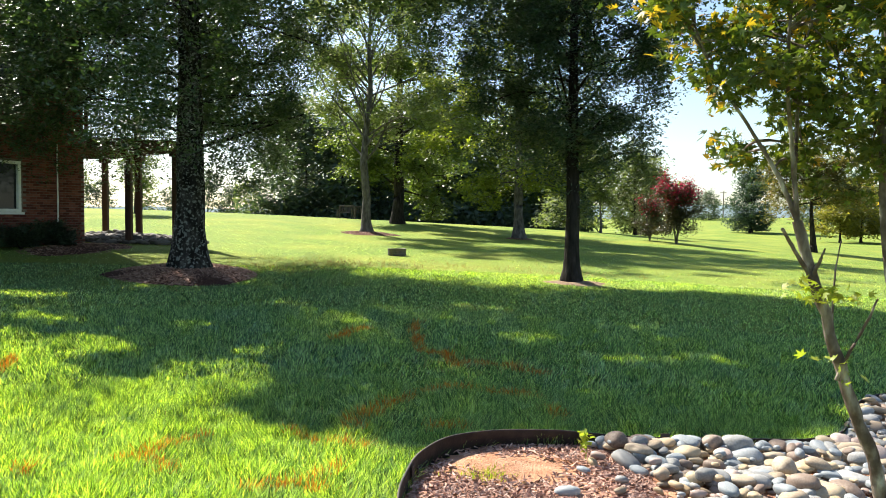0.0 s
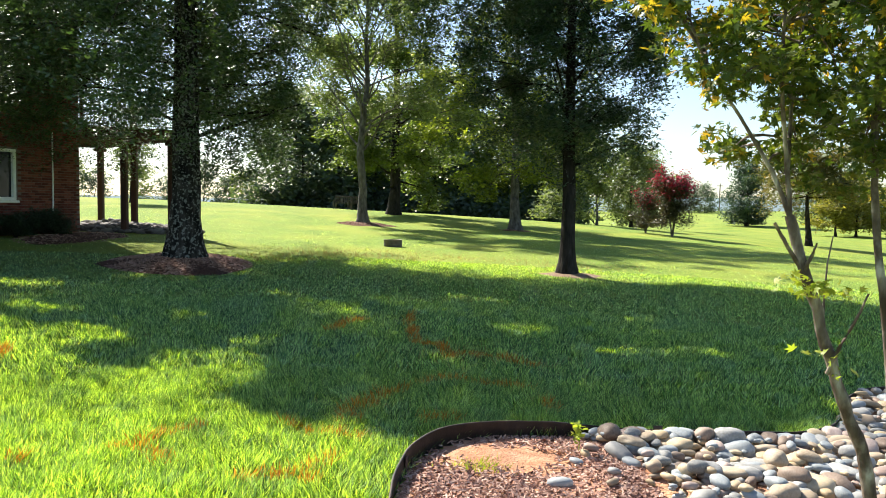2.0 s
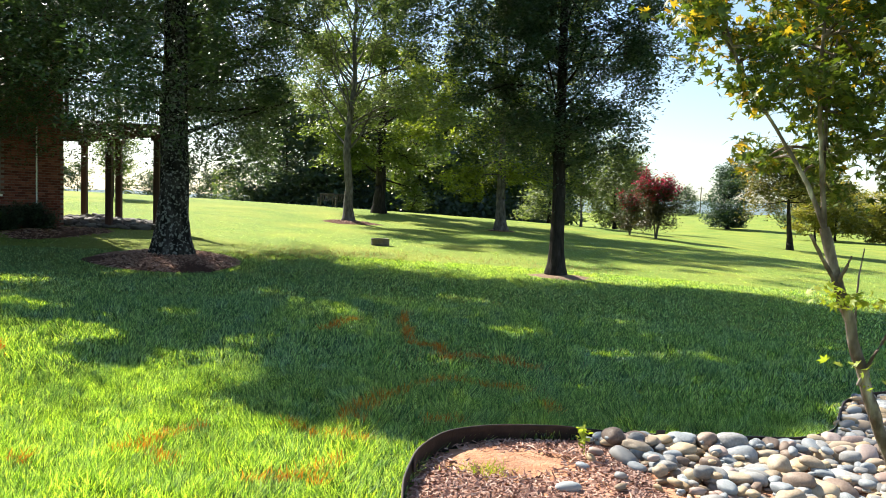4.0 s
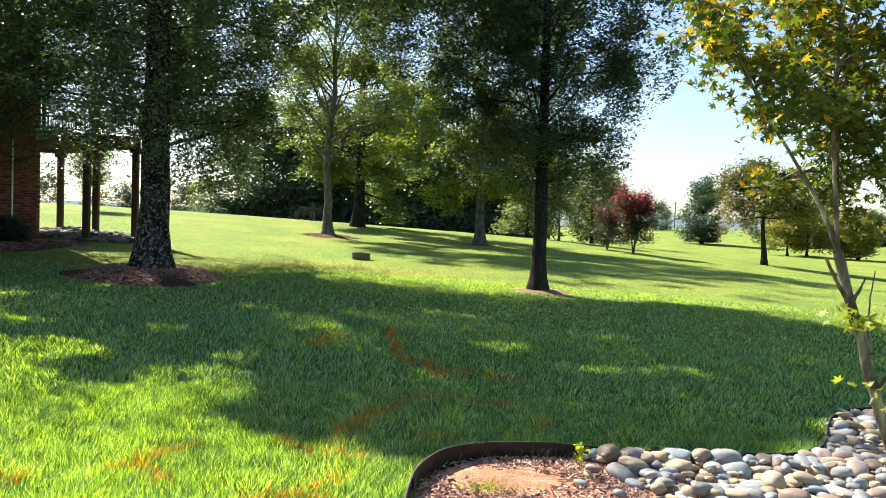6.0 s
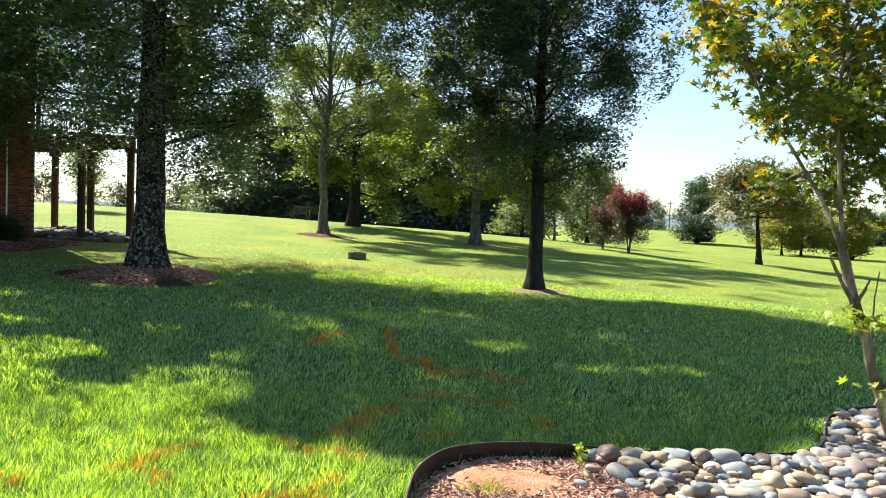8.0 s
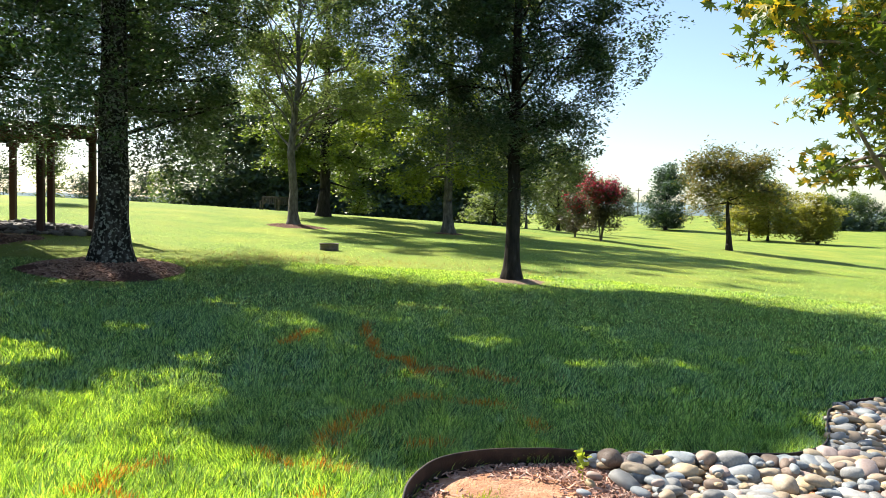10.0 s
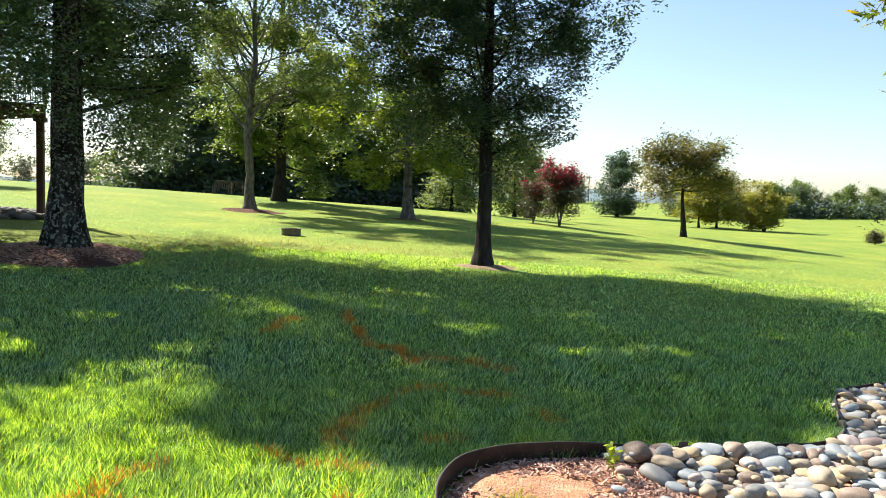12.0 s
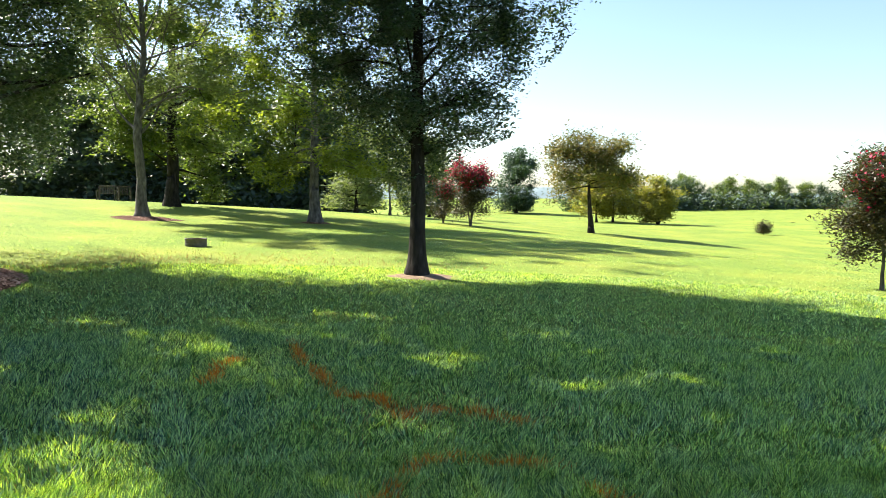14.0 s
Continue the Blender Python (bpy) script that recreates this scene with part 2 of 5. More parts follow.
def part(name, bm, material, parent=None, label="", smooth=False, m=None):
    me = bpy.data.meshes.new(name)
    bm.to_mesh(me)
    bm.free()
    me.polygons.foreach_set("use_smooth", np.full(len(me.polygons), smooth))
    me.materials.append(material)
    return piece(name, me, parent, label, m)


def box(bm, lo, hi, bevel=0.0):
    lo, hi = Vector(lo), Vector(hi)
    r = bmesh.ops.create_cube(bm, size=1.0, matrix=Matrix.LocRotScale((lo + hi) / 2, None, hi - lo))
    if bevel:
        bmesh.ops.bevel(bm, geom=list({e for v in r["verts"] for e in v.link_edges}), offset=bevel, segments=1, affect="EDGES")


def box_bm(lo, hi, bevel=0.0):
    bm = bmesh.new()
    box(bm, lo, hi, bevel)
    return bm


def thing(name, loc, label, category, group="", turn=0.0):
    ob = new(name)
    ob.empty_display_size = 0.2
    ob.matrix_basis = pose(*loc, 0, 0, turn)
    return tagged(ob, label, category, group)


def tube(path, radii, sides=7):
    """Rings along a path: vertices and quads."""
    path = np.asarray(path, float)
    d = np.gradient(path, axis=0)
    d /= np.linalg.norm(d, axis=1)[:, None] + 1e-9
    ref = np.where(np.abs(d[:, 2:3]) > 0.9, np.array([[1.0, 0, 0]]), np.array([[0, 0, 1.0]]))
    a = np.cross(d, ref)
    a /= np.linalg.norm(a, axis=1)[:, None] + 1e-9
    b = np.cross(d, a)
    th = np.arange(sides) * 2 * np.pi / sides
    v = path[:, None] + np.asarray(radii, float)[:, None, None] * (np.cos(th)[None, :, None] * a[:, None] + np.sin(th)[None, :, None] * b[:, None])
    i, j = np.meshgrid(np.arange(len(path) - 1), np.arange(sides), indexing="ij")
    k = (j + 1) % sides
    f = np.stack([i * sides + j, i * sides + k, (i + 1) * sides + k, (i + 1) * sides + j], -1).reshape(-1, 4)
    return v.reshape(-1, 3), f


def bark_tube(path, radii, r, sides=36):
    """A trunk with furrows: finer rings, the radius ridged by noise round and along it."""
    path, radii = np.asarray(path, float), np.asarray(radii, float)
    s = np.r_[0, np.cumsum(np.linalg.norm(np.diff(path, axis=0), axis=1))]
    t = np.unique(np.r_[s, np.linspace(0, s[-1], 60)])
    fine = np.stack([np.interp(t, s, path[:, k]) for k in range(3)], -1)
    v, f = tube(fine, np.interp(t, s, radii), sides)
    v = v.reshape(len(t), sides, 3)
    o = r.uniform(0, 50)
    k = np.array([[noise.noise((math.cos(a) * 4.5 + o, math.sin(a) * 4.5, h * 0.9)) * 0.075 + noise.noise((math.cos(a) * 1.2 + o, math.sin(a) * 1.2, h * 0.35)) * 0.09
                   for a in np.arange(sides) * 2 * np.pi / sides] for h in t])
    v = fine[:, None] + (v - fine[:, None]) * (1 + k[:, :, None])
    return v.reshape(-1, 3), f


def joined(bits):
    vs, fs, n = [], [], 0
    for v, f in bits:
        vs.append(v)
        fs.append(f + n)
        n += len(v)
    return np.concatenate(vs), np.concatenate(fs)


# ---- ground ----
HILLS = [(-30, 60, 30, 2.8), (-8, 50, 22, 0.12), (-12, 22, 18, -0.49), (10, 50, 22, 1.62), (25, 35, 25, -1.27), (5, 18, 14, 0.92),
         (-2, 8, 14, -0.47), (45, 70, 30, -0.38), (60, 110, 40, -1.39), (35, 100, 35, 3.51), (80, 200, 70, 4.27), (150, 130, 70, -1.54),
         (-15, 0, 25, 1.04), (20, 0, 30, -0.33), (0, 100, 40, -4.07), (-60, 110, 60, 2.63), (220, 170, 80, 0.65), (0, 200, 90, -1.9),
         (-7, 18, 6, 0.12), (3, 18, 7, -0.22), (-2, 27, 8, -0.22), (0, 41, 9, -0.34), (52, 85, 14, -0.53), (10, 62, 10, 0.04), (-6.3, 16.0, 2.7, -0.30)]


def terrain(x, y):
    x, y = np.asarray(x, float), np.asarray(y, float)
    z = -0.493 + sum(h * np.exp(-((x - a) ** 2 + (y - b) ** 2) / (2 * r * r)) for a, b, r, h in HILLS)
    return z + 0.012 * np.sin(x * 1.7 + 0.6 * y) * np.sin(y * 1.3 - 0.4 * x)


def on(x, y, lift=0.0):
    return float(x), float(y), float(terrain(x, y)) + lift


def axis(lo, hi, step, far, grow=1.13):
    mid = list(np.arange(lo, hi + 1e-6, step))
    a, s = [], step
    p = hi
    while p < far:
        s *= grow
        p += s
        a.append(p)
    b, s, p = [], step, lo
    while p > -far:
        s *= grow
        p -= s
        b.append(p)
    return np.array(b[::-1] + mid + a)


gx, gy = axis(-16, 16, 0.4, 1800), axis(-4, 60, 0.4, 1800)
X, Y = np.meshgrid(gx, gy)
i, j = np.meshgrid(np.arange(len(gy) - 1), np.arange(len(gx) - 1), indexing="ij")
q = i * len(gx) + j
ground = piece("ground", mesh("ground", np.stack([X, Y, terrain(X, Y)], -1), np.stack([q, q + 1, q + len(gx) + 1, q + len(gx)], -1).reshape(-1, 4), LAWN, True))
tagged(ground, "rolling mown lawn and pasture, bright green in sun", "ground", kind="structure")

# distant wooded ridge all round, its blue-grey colour standing in for haze
ang = np.linspace(0, 2 * np.pi, 361)[:-1]
ridge_h = 15 + 4 * np.sin(ang * 3 + 1) + 3 * np.sin(ang * 7) + 1.2 * np.sin(ang * 29) + 0.8 * np.sin(ang * 71 + 2)
rv = np.concatenate([np.stack([r * np.sin(ang), r * np.cos(ang), z * np.ones(360)], -1) for r, z in ((1050, -6), (1090, ridge_h), (1300, ridge_h * 0.8), (1400, -6))])
i, j = np.meshgrid(np.arange(3), np.arange(360), indexing="ij")
k = (j + 1) % 360
tagged(piece("backdrop", mesh("backdrop", rv, np.stack([i * 360 + j, i * 360 + k, (i + 1) * 360 + k, (i + 1) * 360 + j], -1).reshape(-1, 4), HAZE_HILL, True)),
       "wooded ridge on the horizon, haze put into its blue-grey colour", "hills", kind="structure")


# ---- trees ----
def leaf_quads(centres, size, rng, flat=0.5, aspect=0.5, three=False):
    """One folded-free rhombus a leaf, turned at random, most of them more level than upright."""
    n = len(centres)
    nrm = rng.normal(size=(n, 3))
    nrm[:, 2] = np.abs(nrm[:, 2]) + flat * 2
    nrm /= np.linalg.norm(nrm, axis=1)[:, None]
    t = np.cross(nrm, rng.normal(size=(n, 3)))
    t /= np.linalg.norm(t, axis=1)[:, None] + 1e-9
    b = np.cross(nrm, t)
    s = (size * rng.uniform(0.65, 1.3, n))[:, None]
    if three:
        v = np.stack([centres - t * s * 0.5 - b * s * 0.4 * aspect, centres - t * s * 0.35 + b * s * 0.55 * aspect, centres + t * s * 0.62], 1)
        return v.reshape(-1, 3), np.arange(n * 3).reshape(-1, 3)
    v = np.stack([centres - t * s * 0.5, centres + b * s * 0.5 * aspect - t * s * 0.06, centres + t * s * 0.5, centres - b * s * 0.5 * aspect - t * s * 0.06], 1)
    return v.reshape(-1, 3), np.arange(n * 4).reshape(-1, 4)


def unit(v):
    return v / (np.linalg.norm(v) + 1e-9)


def skeleton_of(rng, height, trunk_r, first, radius, limbs, rise, lean, top, shape, flare, stems=1, wander=0.05, droop=0.0, sway=None, thin=0.24):
    """Trunk paths, limb paths with radii, and the points where foliage sits (all from the tree's base)."""
    trunks, arms, spots = [], [], []
    for s in range(stems):
        n = 12
        z = np.r_[0, 0.12, 0.3, 0.6, 1.1, np.linspace(1.7, height * top, n - 5)] if height > 8 else np.linspace(0, height * top, n)
        off = np.zeros((n, 2))
        if stems > 1:
            a = 2 * np.pi * s / stems + rng.uniform(-0.4, 0.4)
            off += np.outer((z / height) ** 0.8, [math.cos(a), math.sin(a)]) * radius * 0.45
        w = np.cumsum(rng.normal(size=(n, 2)) * wander * np.gradient(z)[:, None], axis=0)
        w -= w[0]
        off += w + np.outer(z / height, np.array(lean)) * height
        p = np.column_stack([off, z])
        p[0, 2] -= 0.15
        r = trunk_r * (1 - 0.82 * (z / (height * top)) ** 0.9) * (1 if stems == 1 else 0.6)
        r *= 1 + (flare - 1) * np.exp(-z / (trunk_r * 1.1 + 0.05))
        trunks.append((p, r))
        m = max(3, limbs // stems)
        for i in range(m):
            f = (i + rng.uniform(0.1, 0.9)) / m
            h = (first + (top * 0.97 * height - first) * f)
            k = min(max(int(np.searchsorted(z, h)) - 1, 0), n - 2)
            u = (h - z[k]) / (z[k + 1] - z[k])
            start = p[k] * (1 - u) + p[k + 1] * u
            az = i * 2.39996 + rng.uniform(-0.35, 0.35) + s * 1.1
            length = radius * shape(f) * rng.uniform(0.82, 1.12)
            if sway:
                length *= sway(az)
            el = radians(rise[0] + (rise[1] - rise[0]) * f + rng.uniform(-8, 8))
            d = np.array([math.cos(az) * math.cos(el), math.sin(az) * math.cos(el), math.sin(el)])
            q, path = start.copy(), [start]
            for step in range(5):
                d = unit(d + rng.normal(size=3) * 0.2 + np.array([0, 0, -droop * (0.2 + step * 0.25)]))
                q = q + d * length / 5 / max(math.cos(el), 0.5)
                path.append(q)
            path = np.array(path)
            lr = max(0.012, trunk_r * thin * (1 - 0.7 * f) + 0.008)
            kids = []
            for b in range(9):
                fb = rng.uniform(0.25, 1.0)
                kk = min(int(fb * 5), 4)
                s0 = path[kk] * (1 - (fb * 5 - kk)) + path[kk + 1] * (fb * 5 - kk)
                along = unit(path[kk + 1] - path[kk])
                side = unit(np.cross(along, [0, 0, 1])) * rng.choice([-1, 1])
                bd = unit(along * rng.uniform(0.3, 0.9) + side * rng.uniform(0.4, 1.0) + np.array([0, 0, rng.uniform(-0.25, 0.45) - droop]))
                bl = length * rng.uniform(0.22, 0.42)
                ends = s0 + bd * bl * np.linspace(0, 1, 4)[:, None]
                ends[2:] += rng.normal(size=(2, 3)) * bl * 0.08
                kids.append((ends, lr * 0.35 * np.linspace(1, 0.3, 4)))
                spots.extend(ends[2:])
                for w_ in range(3):
                    td = unit(bd + rng.normal(size=3) * 0.75 + np.array([0, 0, -droop]))
                    s1 = ends[1] + (ends[3] - ends[1]) * rng.random()
                    spots.extend(s1 + td * bl * k_ for k_ in (0.25, 0.5))
            spots.extend(path[3:])
            arms.append((path, lr * np.array([1, 0.72, 0.52, 0.36, 0.24, 0.14]), kids))
    return trunks, arms, np.array(spots)


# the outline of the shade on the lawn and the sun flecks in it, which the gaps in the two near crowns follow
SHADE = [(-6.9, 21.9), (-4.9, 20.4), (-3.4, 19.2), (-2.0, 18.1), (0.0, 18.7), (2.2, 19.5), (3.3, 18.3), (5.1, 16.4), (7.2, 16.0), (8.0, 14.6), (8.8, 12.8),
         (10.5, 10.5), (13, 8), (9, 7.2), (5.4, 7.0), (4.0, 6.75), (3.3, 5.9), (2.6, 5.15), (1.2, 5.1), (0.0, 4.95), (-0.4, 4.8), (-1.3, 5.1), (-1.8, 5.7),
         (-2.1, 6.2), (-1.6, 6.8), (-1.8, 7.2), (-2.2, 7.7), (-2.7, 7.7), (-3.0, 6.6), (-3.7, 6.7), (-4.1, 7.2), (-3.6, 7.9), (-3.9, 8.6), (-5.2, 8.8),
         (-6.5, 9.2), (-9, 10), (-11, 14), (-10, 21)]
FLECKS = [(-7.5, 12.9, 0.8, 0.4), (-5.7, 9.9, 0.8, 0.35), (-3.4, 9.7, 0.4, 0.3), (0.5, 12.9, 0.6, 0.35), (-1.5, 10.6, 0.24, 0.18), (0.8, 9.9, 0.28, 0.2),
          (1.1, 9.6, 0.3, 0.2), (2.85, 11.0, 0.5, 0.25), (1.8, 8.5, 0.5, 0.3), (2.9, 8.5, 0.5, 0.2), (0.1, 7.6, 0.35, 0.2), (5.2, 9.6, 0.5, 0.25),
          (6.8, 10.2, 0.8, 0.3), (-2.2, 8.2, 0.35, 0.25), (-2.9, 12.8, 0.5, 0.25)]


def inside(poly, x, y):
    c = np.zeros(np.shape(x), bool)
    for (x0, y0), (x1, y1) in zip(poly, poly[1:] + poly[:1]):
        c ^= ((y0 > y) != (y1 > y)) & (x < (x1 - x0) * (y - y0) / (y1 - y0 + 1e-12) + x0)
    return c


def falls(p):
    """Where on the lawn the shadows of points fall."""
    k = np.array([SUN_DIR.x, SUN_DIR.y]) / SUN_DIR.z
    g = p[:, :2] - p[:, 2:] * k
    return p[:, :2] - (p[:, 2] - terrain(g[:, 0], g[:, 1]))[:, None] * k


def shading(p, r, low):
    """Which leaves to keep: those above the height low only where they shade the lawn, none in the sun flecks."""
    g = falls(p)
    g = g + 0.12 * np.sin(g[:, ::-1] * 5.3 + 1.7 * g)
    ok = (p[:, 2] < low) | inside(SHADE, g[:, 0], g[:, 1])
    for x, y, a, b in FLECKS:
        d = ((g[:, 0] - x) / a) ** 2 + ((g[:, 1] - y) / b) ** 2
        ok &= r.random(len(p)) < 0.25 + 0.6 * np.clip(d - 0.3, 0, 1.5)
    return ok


def lumps(c, k, o=0.0):
    """A smooth wavy field of about -1 to 1 that opens gaps in a crown."""
    x, y, z = (c * k).T
    return (np.sin(x * 1.9 + 1.3 * np.sin(y * 1.1 + o)) + np.sin(y * 2.1 + 1.4 * np.sin(z * 1.3 + o * 2)) + np.sin(z * 2.6 + 1.2 * np.sin(x * 1.2 + 1 + o))) / 3


DOME = lambda f: math.sqrt(max(0.0, 1 - (2 * (f * 0.92 + 0.04) - 0.85) ** 2 * 0.75))
CONE = lambda f: 1.05 - 0.85 * f
ROUND = lambda f: math.sqrt(max(0.05, 1 - (1.8 * f - 0.8) ** 2 * 0.9))
FLAT = lambda f: 1.0 - 0.45 * f


def tree(name, x, y, label, category, seed, height, trunk_r, first, radius, leaves, leaf, leaf_m, bark, limbs=22, rise=(8, 60), lean=(0, 0),
         top=0.9, shape=DOME, flare=1.7, stems=1, spread=0.3, droop=0.0, wander=0.05, detailed=True, group="", flat=0.5, sway=None, aspect=0.5,
         keep=None, blossom=None, thin=0.24, high=None, gaps=None, dense=None, fill=0, three=True):
    """A tree; high = (height, leaves, leaf) fills the crown above the view more coarsely, gaps = (scale, threshold) opens it more or less by dense(c)."""
    rng = np.random.default_rng(seed)
    t = thing(name, on(x, y), label, category, group)
    base = np.array(on(x, y))
    trunks, arms, spots = skeleton_of(rng, height, trunk_r, first, radius, limbs, rise, lean, top, shape, flare, stems, wander, droop, sway, thin)
    if detailed:
        for p, r in trunks:
            piece("trunk", mesh("trunk", *bark_tube(p, r, rng), bark, True), t)
        for p, r, kids in arms:
            if keep is not None:
                p = np.asarray(p)
                m = max(3, int(np.sum(keep(p) | (np.hypot(p[:, 0], p[:, 1]) < 1.6))))
                p, r = p[:m], np.asarray(r)[:m]
                kids = [(a, b) for a, b in kids if keep(np.asarray(a)[-1:])[0] and keep(np.asarray(a)[:1])[0]]
                kids = [(a, b) for a, b in kids if np.min(np.linalg.norm(np.linspace(p[:-1], p[1:], 8).reshape(-1, 3) - a[0], axis=1)) < 0.12]
            if high is None:
                piece("limb", mesh("limb", *joined([tube(p, r, 6)] + [tube(a, b, 4) for a, b in kids]), bark, True), t)
                continue
            limb = piece("limb", mesh("limb", *tube(p, r, 6), bark, True), t)
            for a, b in kids:
                piece("branch", mesh("branch", *tube(a, b, 4), bark, True), limb)
    else:
        piece("trunk", mesh("trunk", *joined([tube(p, r, 6) for p, r in trunks] + [tube(p, r, 4) for p, r, _ in arms]), bark, True), t)
    low = spots if high is None else spots[spots[:, 2] < high[0] + 0.5]
    c = low[rng.integers(0, len(low), leaves)] + rng.normal(size=(leaves, 3)) * np.array([spread, spread, spread * 0.75])
    if fill:
        rad, a = radius * 1.45 * rng.random(fill) ** 0.7, rng.random(fill) * 2 * np.pi
        twigs = np.column_stack([rad * np.cos(a), rad * np.sin(a), rng.uniform(first - 0.9, high[0] + 0.4, fill)])
        c = np.concatenate([c, (twigs[:, None] + rng.normal(size=(fill, 14, 3)) * np.array([0.13, 0.13, 0.07])).reshape(-1, 3)])
    c = c[c[:, 2] > 0.25 * min(height, 1.0)]
    if gaps:
        c = c[lumps(c * np.array([1.0, 0.5, 1.0]), gaps[0], seed) > gaps[1] + 0.07 * rng.normal(size=len(c)) - (0.0 if dense is None else dense(c))]
    if keep is not None:
        c = c[keep(c)]
    if high is not None:
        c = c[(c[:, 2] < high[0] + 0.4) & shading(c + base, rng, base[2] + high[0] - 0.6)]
    piece("crown", mesh("crown", *leaf_quads(c, leaf, rng, flat, aspect, three), leaf_m), t)
    if high is not None:
        up = spots[spots[:, 2] > high[0]]
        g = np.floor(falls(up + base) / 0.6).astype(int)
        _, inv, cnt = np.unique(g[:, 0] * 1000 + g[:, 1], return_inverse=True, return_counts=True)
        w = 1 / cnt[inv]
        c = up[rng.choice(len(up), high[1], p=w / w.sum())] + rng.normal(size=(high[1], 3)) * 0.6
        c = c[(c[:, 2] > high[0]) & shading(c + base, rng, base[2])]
        piece("upper_crown", mesh("upper_crown", *leaf_quads(c, high[2], rng, flat, 0.6, three), leaf_m), t)
    if blossom:
        m_b, n_b, lo = blossom
        hi = spots[spots[:, 2] > lo * height]
        cc = hi[rng.integers(0, len(hi), n_b)] + rng.normal(size=(n_b, 3)) * spread * 0.8 + np.array([0, 0, spread * 0.6])
        piece("blossom", mesh("blossom", *leaf_quads(cc, leaf * 0.9, rng, 0.2, 0.8), m_b), t, "crimson flower clusters")
    return t


BIG_X, BIG_Y = -6.2, 17.8
OAK_X, OAK_Y = 3.0, 18.0


def old_tree_shape(c):
    """The crown's underside and its edge over the lawn, with the foot of the trunk left bare."""
    bare = (np.abs(0.944 * c[:, 0] + 0.33 * c[:, 1]) > 0.42) | (c[:, 1] > 0) | (c[:, 2] > 9) | (np.sin(c[:, 0] * 7919 + c[:, 2] * 5113) > 0.75)
    side = c[:, 0] < (np.interp(c[:, 2], (2, 4, 5.5, 6.8, 8.0), (2.2, 2.6, 3.0, 3.4, 9)) - 5.7) * (1 + c[:, 1] / 18.3) + 5.7 + 0.3 * np.sin(c[:, 1] * 3 + c[:, 2] * 2)
    floor = np.interp(c[:, 0], (-5, -3.2, -2.5, -1.2, 0.1, 0.35, 1.6, 2.1, 3.5), (2.8, 2.9, 3.5, 3.9, 3.8, 2.1, 2.2, 3.4, 3.7)) - 0.09 * c[:, 1]
    return bare & side & (c[:, 2] > floor + 0.3 * np.sin(c[:, 0] * 3.3) * np.sin(c[:, 1] * 3.1))


def old_tree_dense(c):
    """Closed over the house, open and ragged over the deck and the lawn."""
    lawn = np.where((c[:, 0] < 1.9) & (c[:, 2] < 3.3), 0.9, np.interp(c[:, 0], (0.3, 1.5, 2.0, 3.4), (0.5, 0.3, -0.15, -0.3)) + np.interp(c[:, 2], (4.2, 5.6), (0.0, 0.35)))
    return np.where(c[:, 0] < -2.5, 0.7, np.where(c[:, 0] < 0.3, np.interp(c[:, 2], (3.6, 4.7), (-0.1, 0.7)), lawn))


def young_oak_shape(c):
    bare = (np.abs(0.986 * c[:, 0] - 0.165 * c[:, 1]) > 0.2) | (c[:, 1] > 0) | (c[:, 2] > 6.5) | (np.sin(c[:, 0] * 7919 + c[:, 2] * 5113) > 0.4)
    a = np.arctan2(c[:, 1], c[:, 0])
    wide = np.interp(c[:, 2], (2.3, 2.75, 3.1, 4.0, 4.8, 5.8, 7.5, 12), (0.5, 1.3, 1.95, 2.15, 2.85, 3.5, 4.5, 4.4)) * np.where(0.788 * c[:, 0] + 0.616 * c[:, 1] < -0.5, 1.16, 1.0)
    return bare & (np.hypot(c[:, 0], c[:, 1]) < wide * (1 + 0.08 * np.sin(c[:, 2] * 7 + a * 5) + 0.05 * np.sin(c[:, 2] * 17 + a * 11)))


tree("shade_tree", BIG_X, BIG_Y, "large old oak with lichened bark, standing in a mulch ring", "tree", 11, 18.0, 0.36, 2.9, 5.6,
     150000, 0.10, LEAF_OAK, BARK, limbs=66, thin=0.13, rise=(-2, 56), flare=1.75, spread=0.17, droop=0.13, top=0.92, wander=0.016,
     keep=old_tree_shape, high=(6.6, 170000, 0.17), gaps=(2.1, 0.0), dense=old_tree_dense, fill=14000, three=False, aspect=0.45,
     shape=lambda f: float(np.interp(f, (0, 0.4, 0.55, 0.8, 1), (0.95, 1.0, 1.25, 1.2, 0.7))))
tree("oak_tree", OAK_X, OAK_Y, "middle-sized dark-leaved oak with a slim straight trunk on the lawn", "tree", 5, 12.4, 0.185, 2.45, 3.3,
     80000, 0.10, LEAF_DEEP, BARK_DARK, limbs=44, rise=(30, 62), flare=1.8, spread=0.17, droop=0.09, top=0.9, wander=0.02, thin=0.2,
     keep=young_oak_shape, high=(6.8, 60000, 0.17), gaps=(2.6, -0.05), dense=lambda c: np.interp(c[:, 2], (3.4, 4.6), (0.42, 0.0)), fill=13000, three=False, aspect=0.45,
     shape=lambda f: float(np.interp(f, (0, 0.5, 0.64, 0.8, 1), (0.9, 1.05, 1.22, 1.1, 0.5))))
tree("birch_tree", -3.85, 37.6, "tall airy tree with pale grey bark and light green leaves", "tree", 21, 13.5, 0.23, 3.4, 4.3,
     58000, 0.17, LEAF_LIGHT, BARK_GREY, limbs=34, rise=(38, 70), flare=1.9, spread=0.26, top=0.92, wander=0.05, droop=0.04, thin=0.3, gaps=(0.9, -0.25), aspect=0.6)
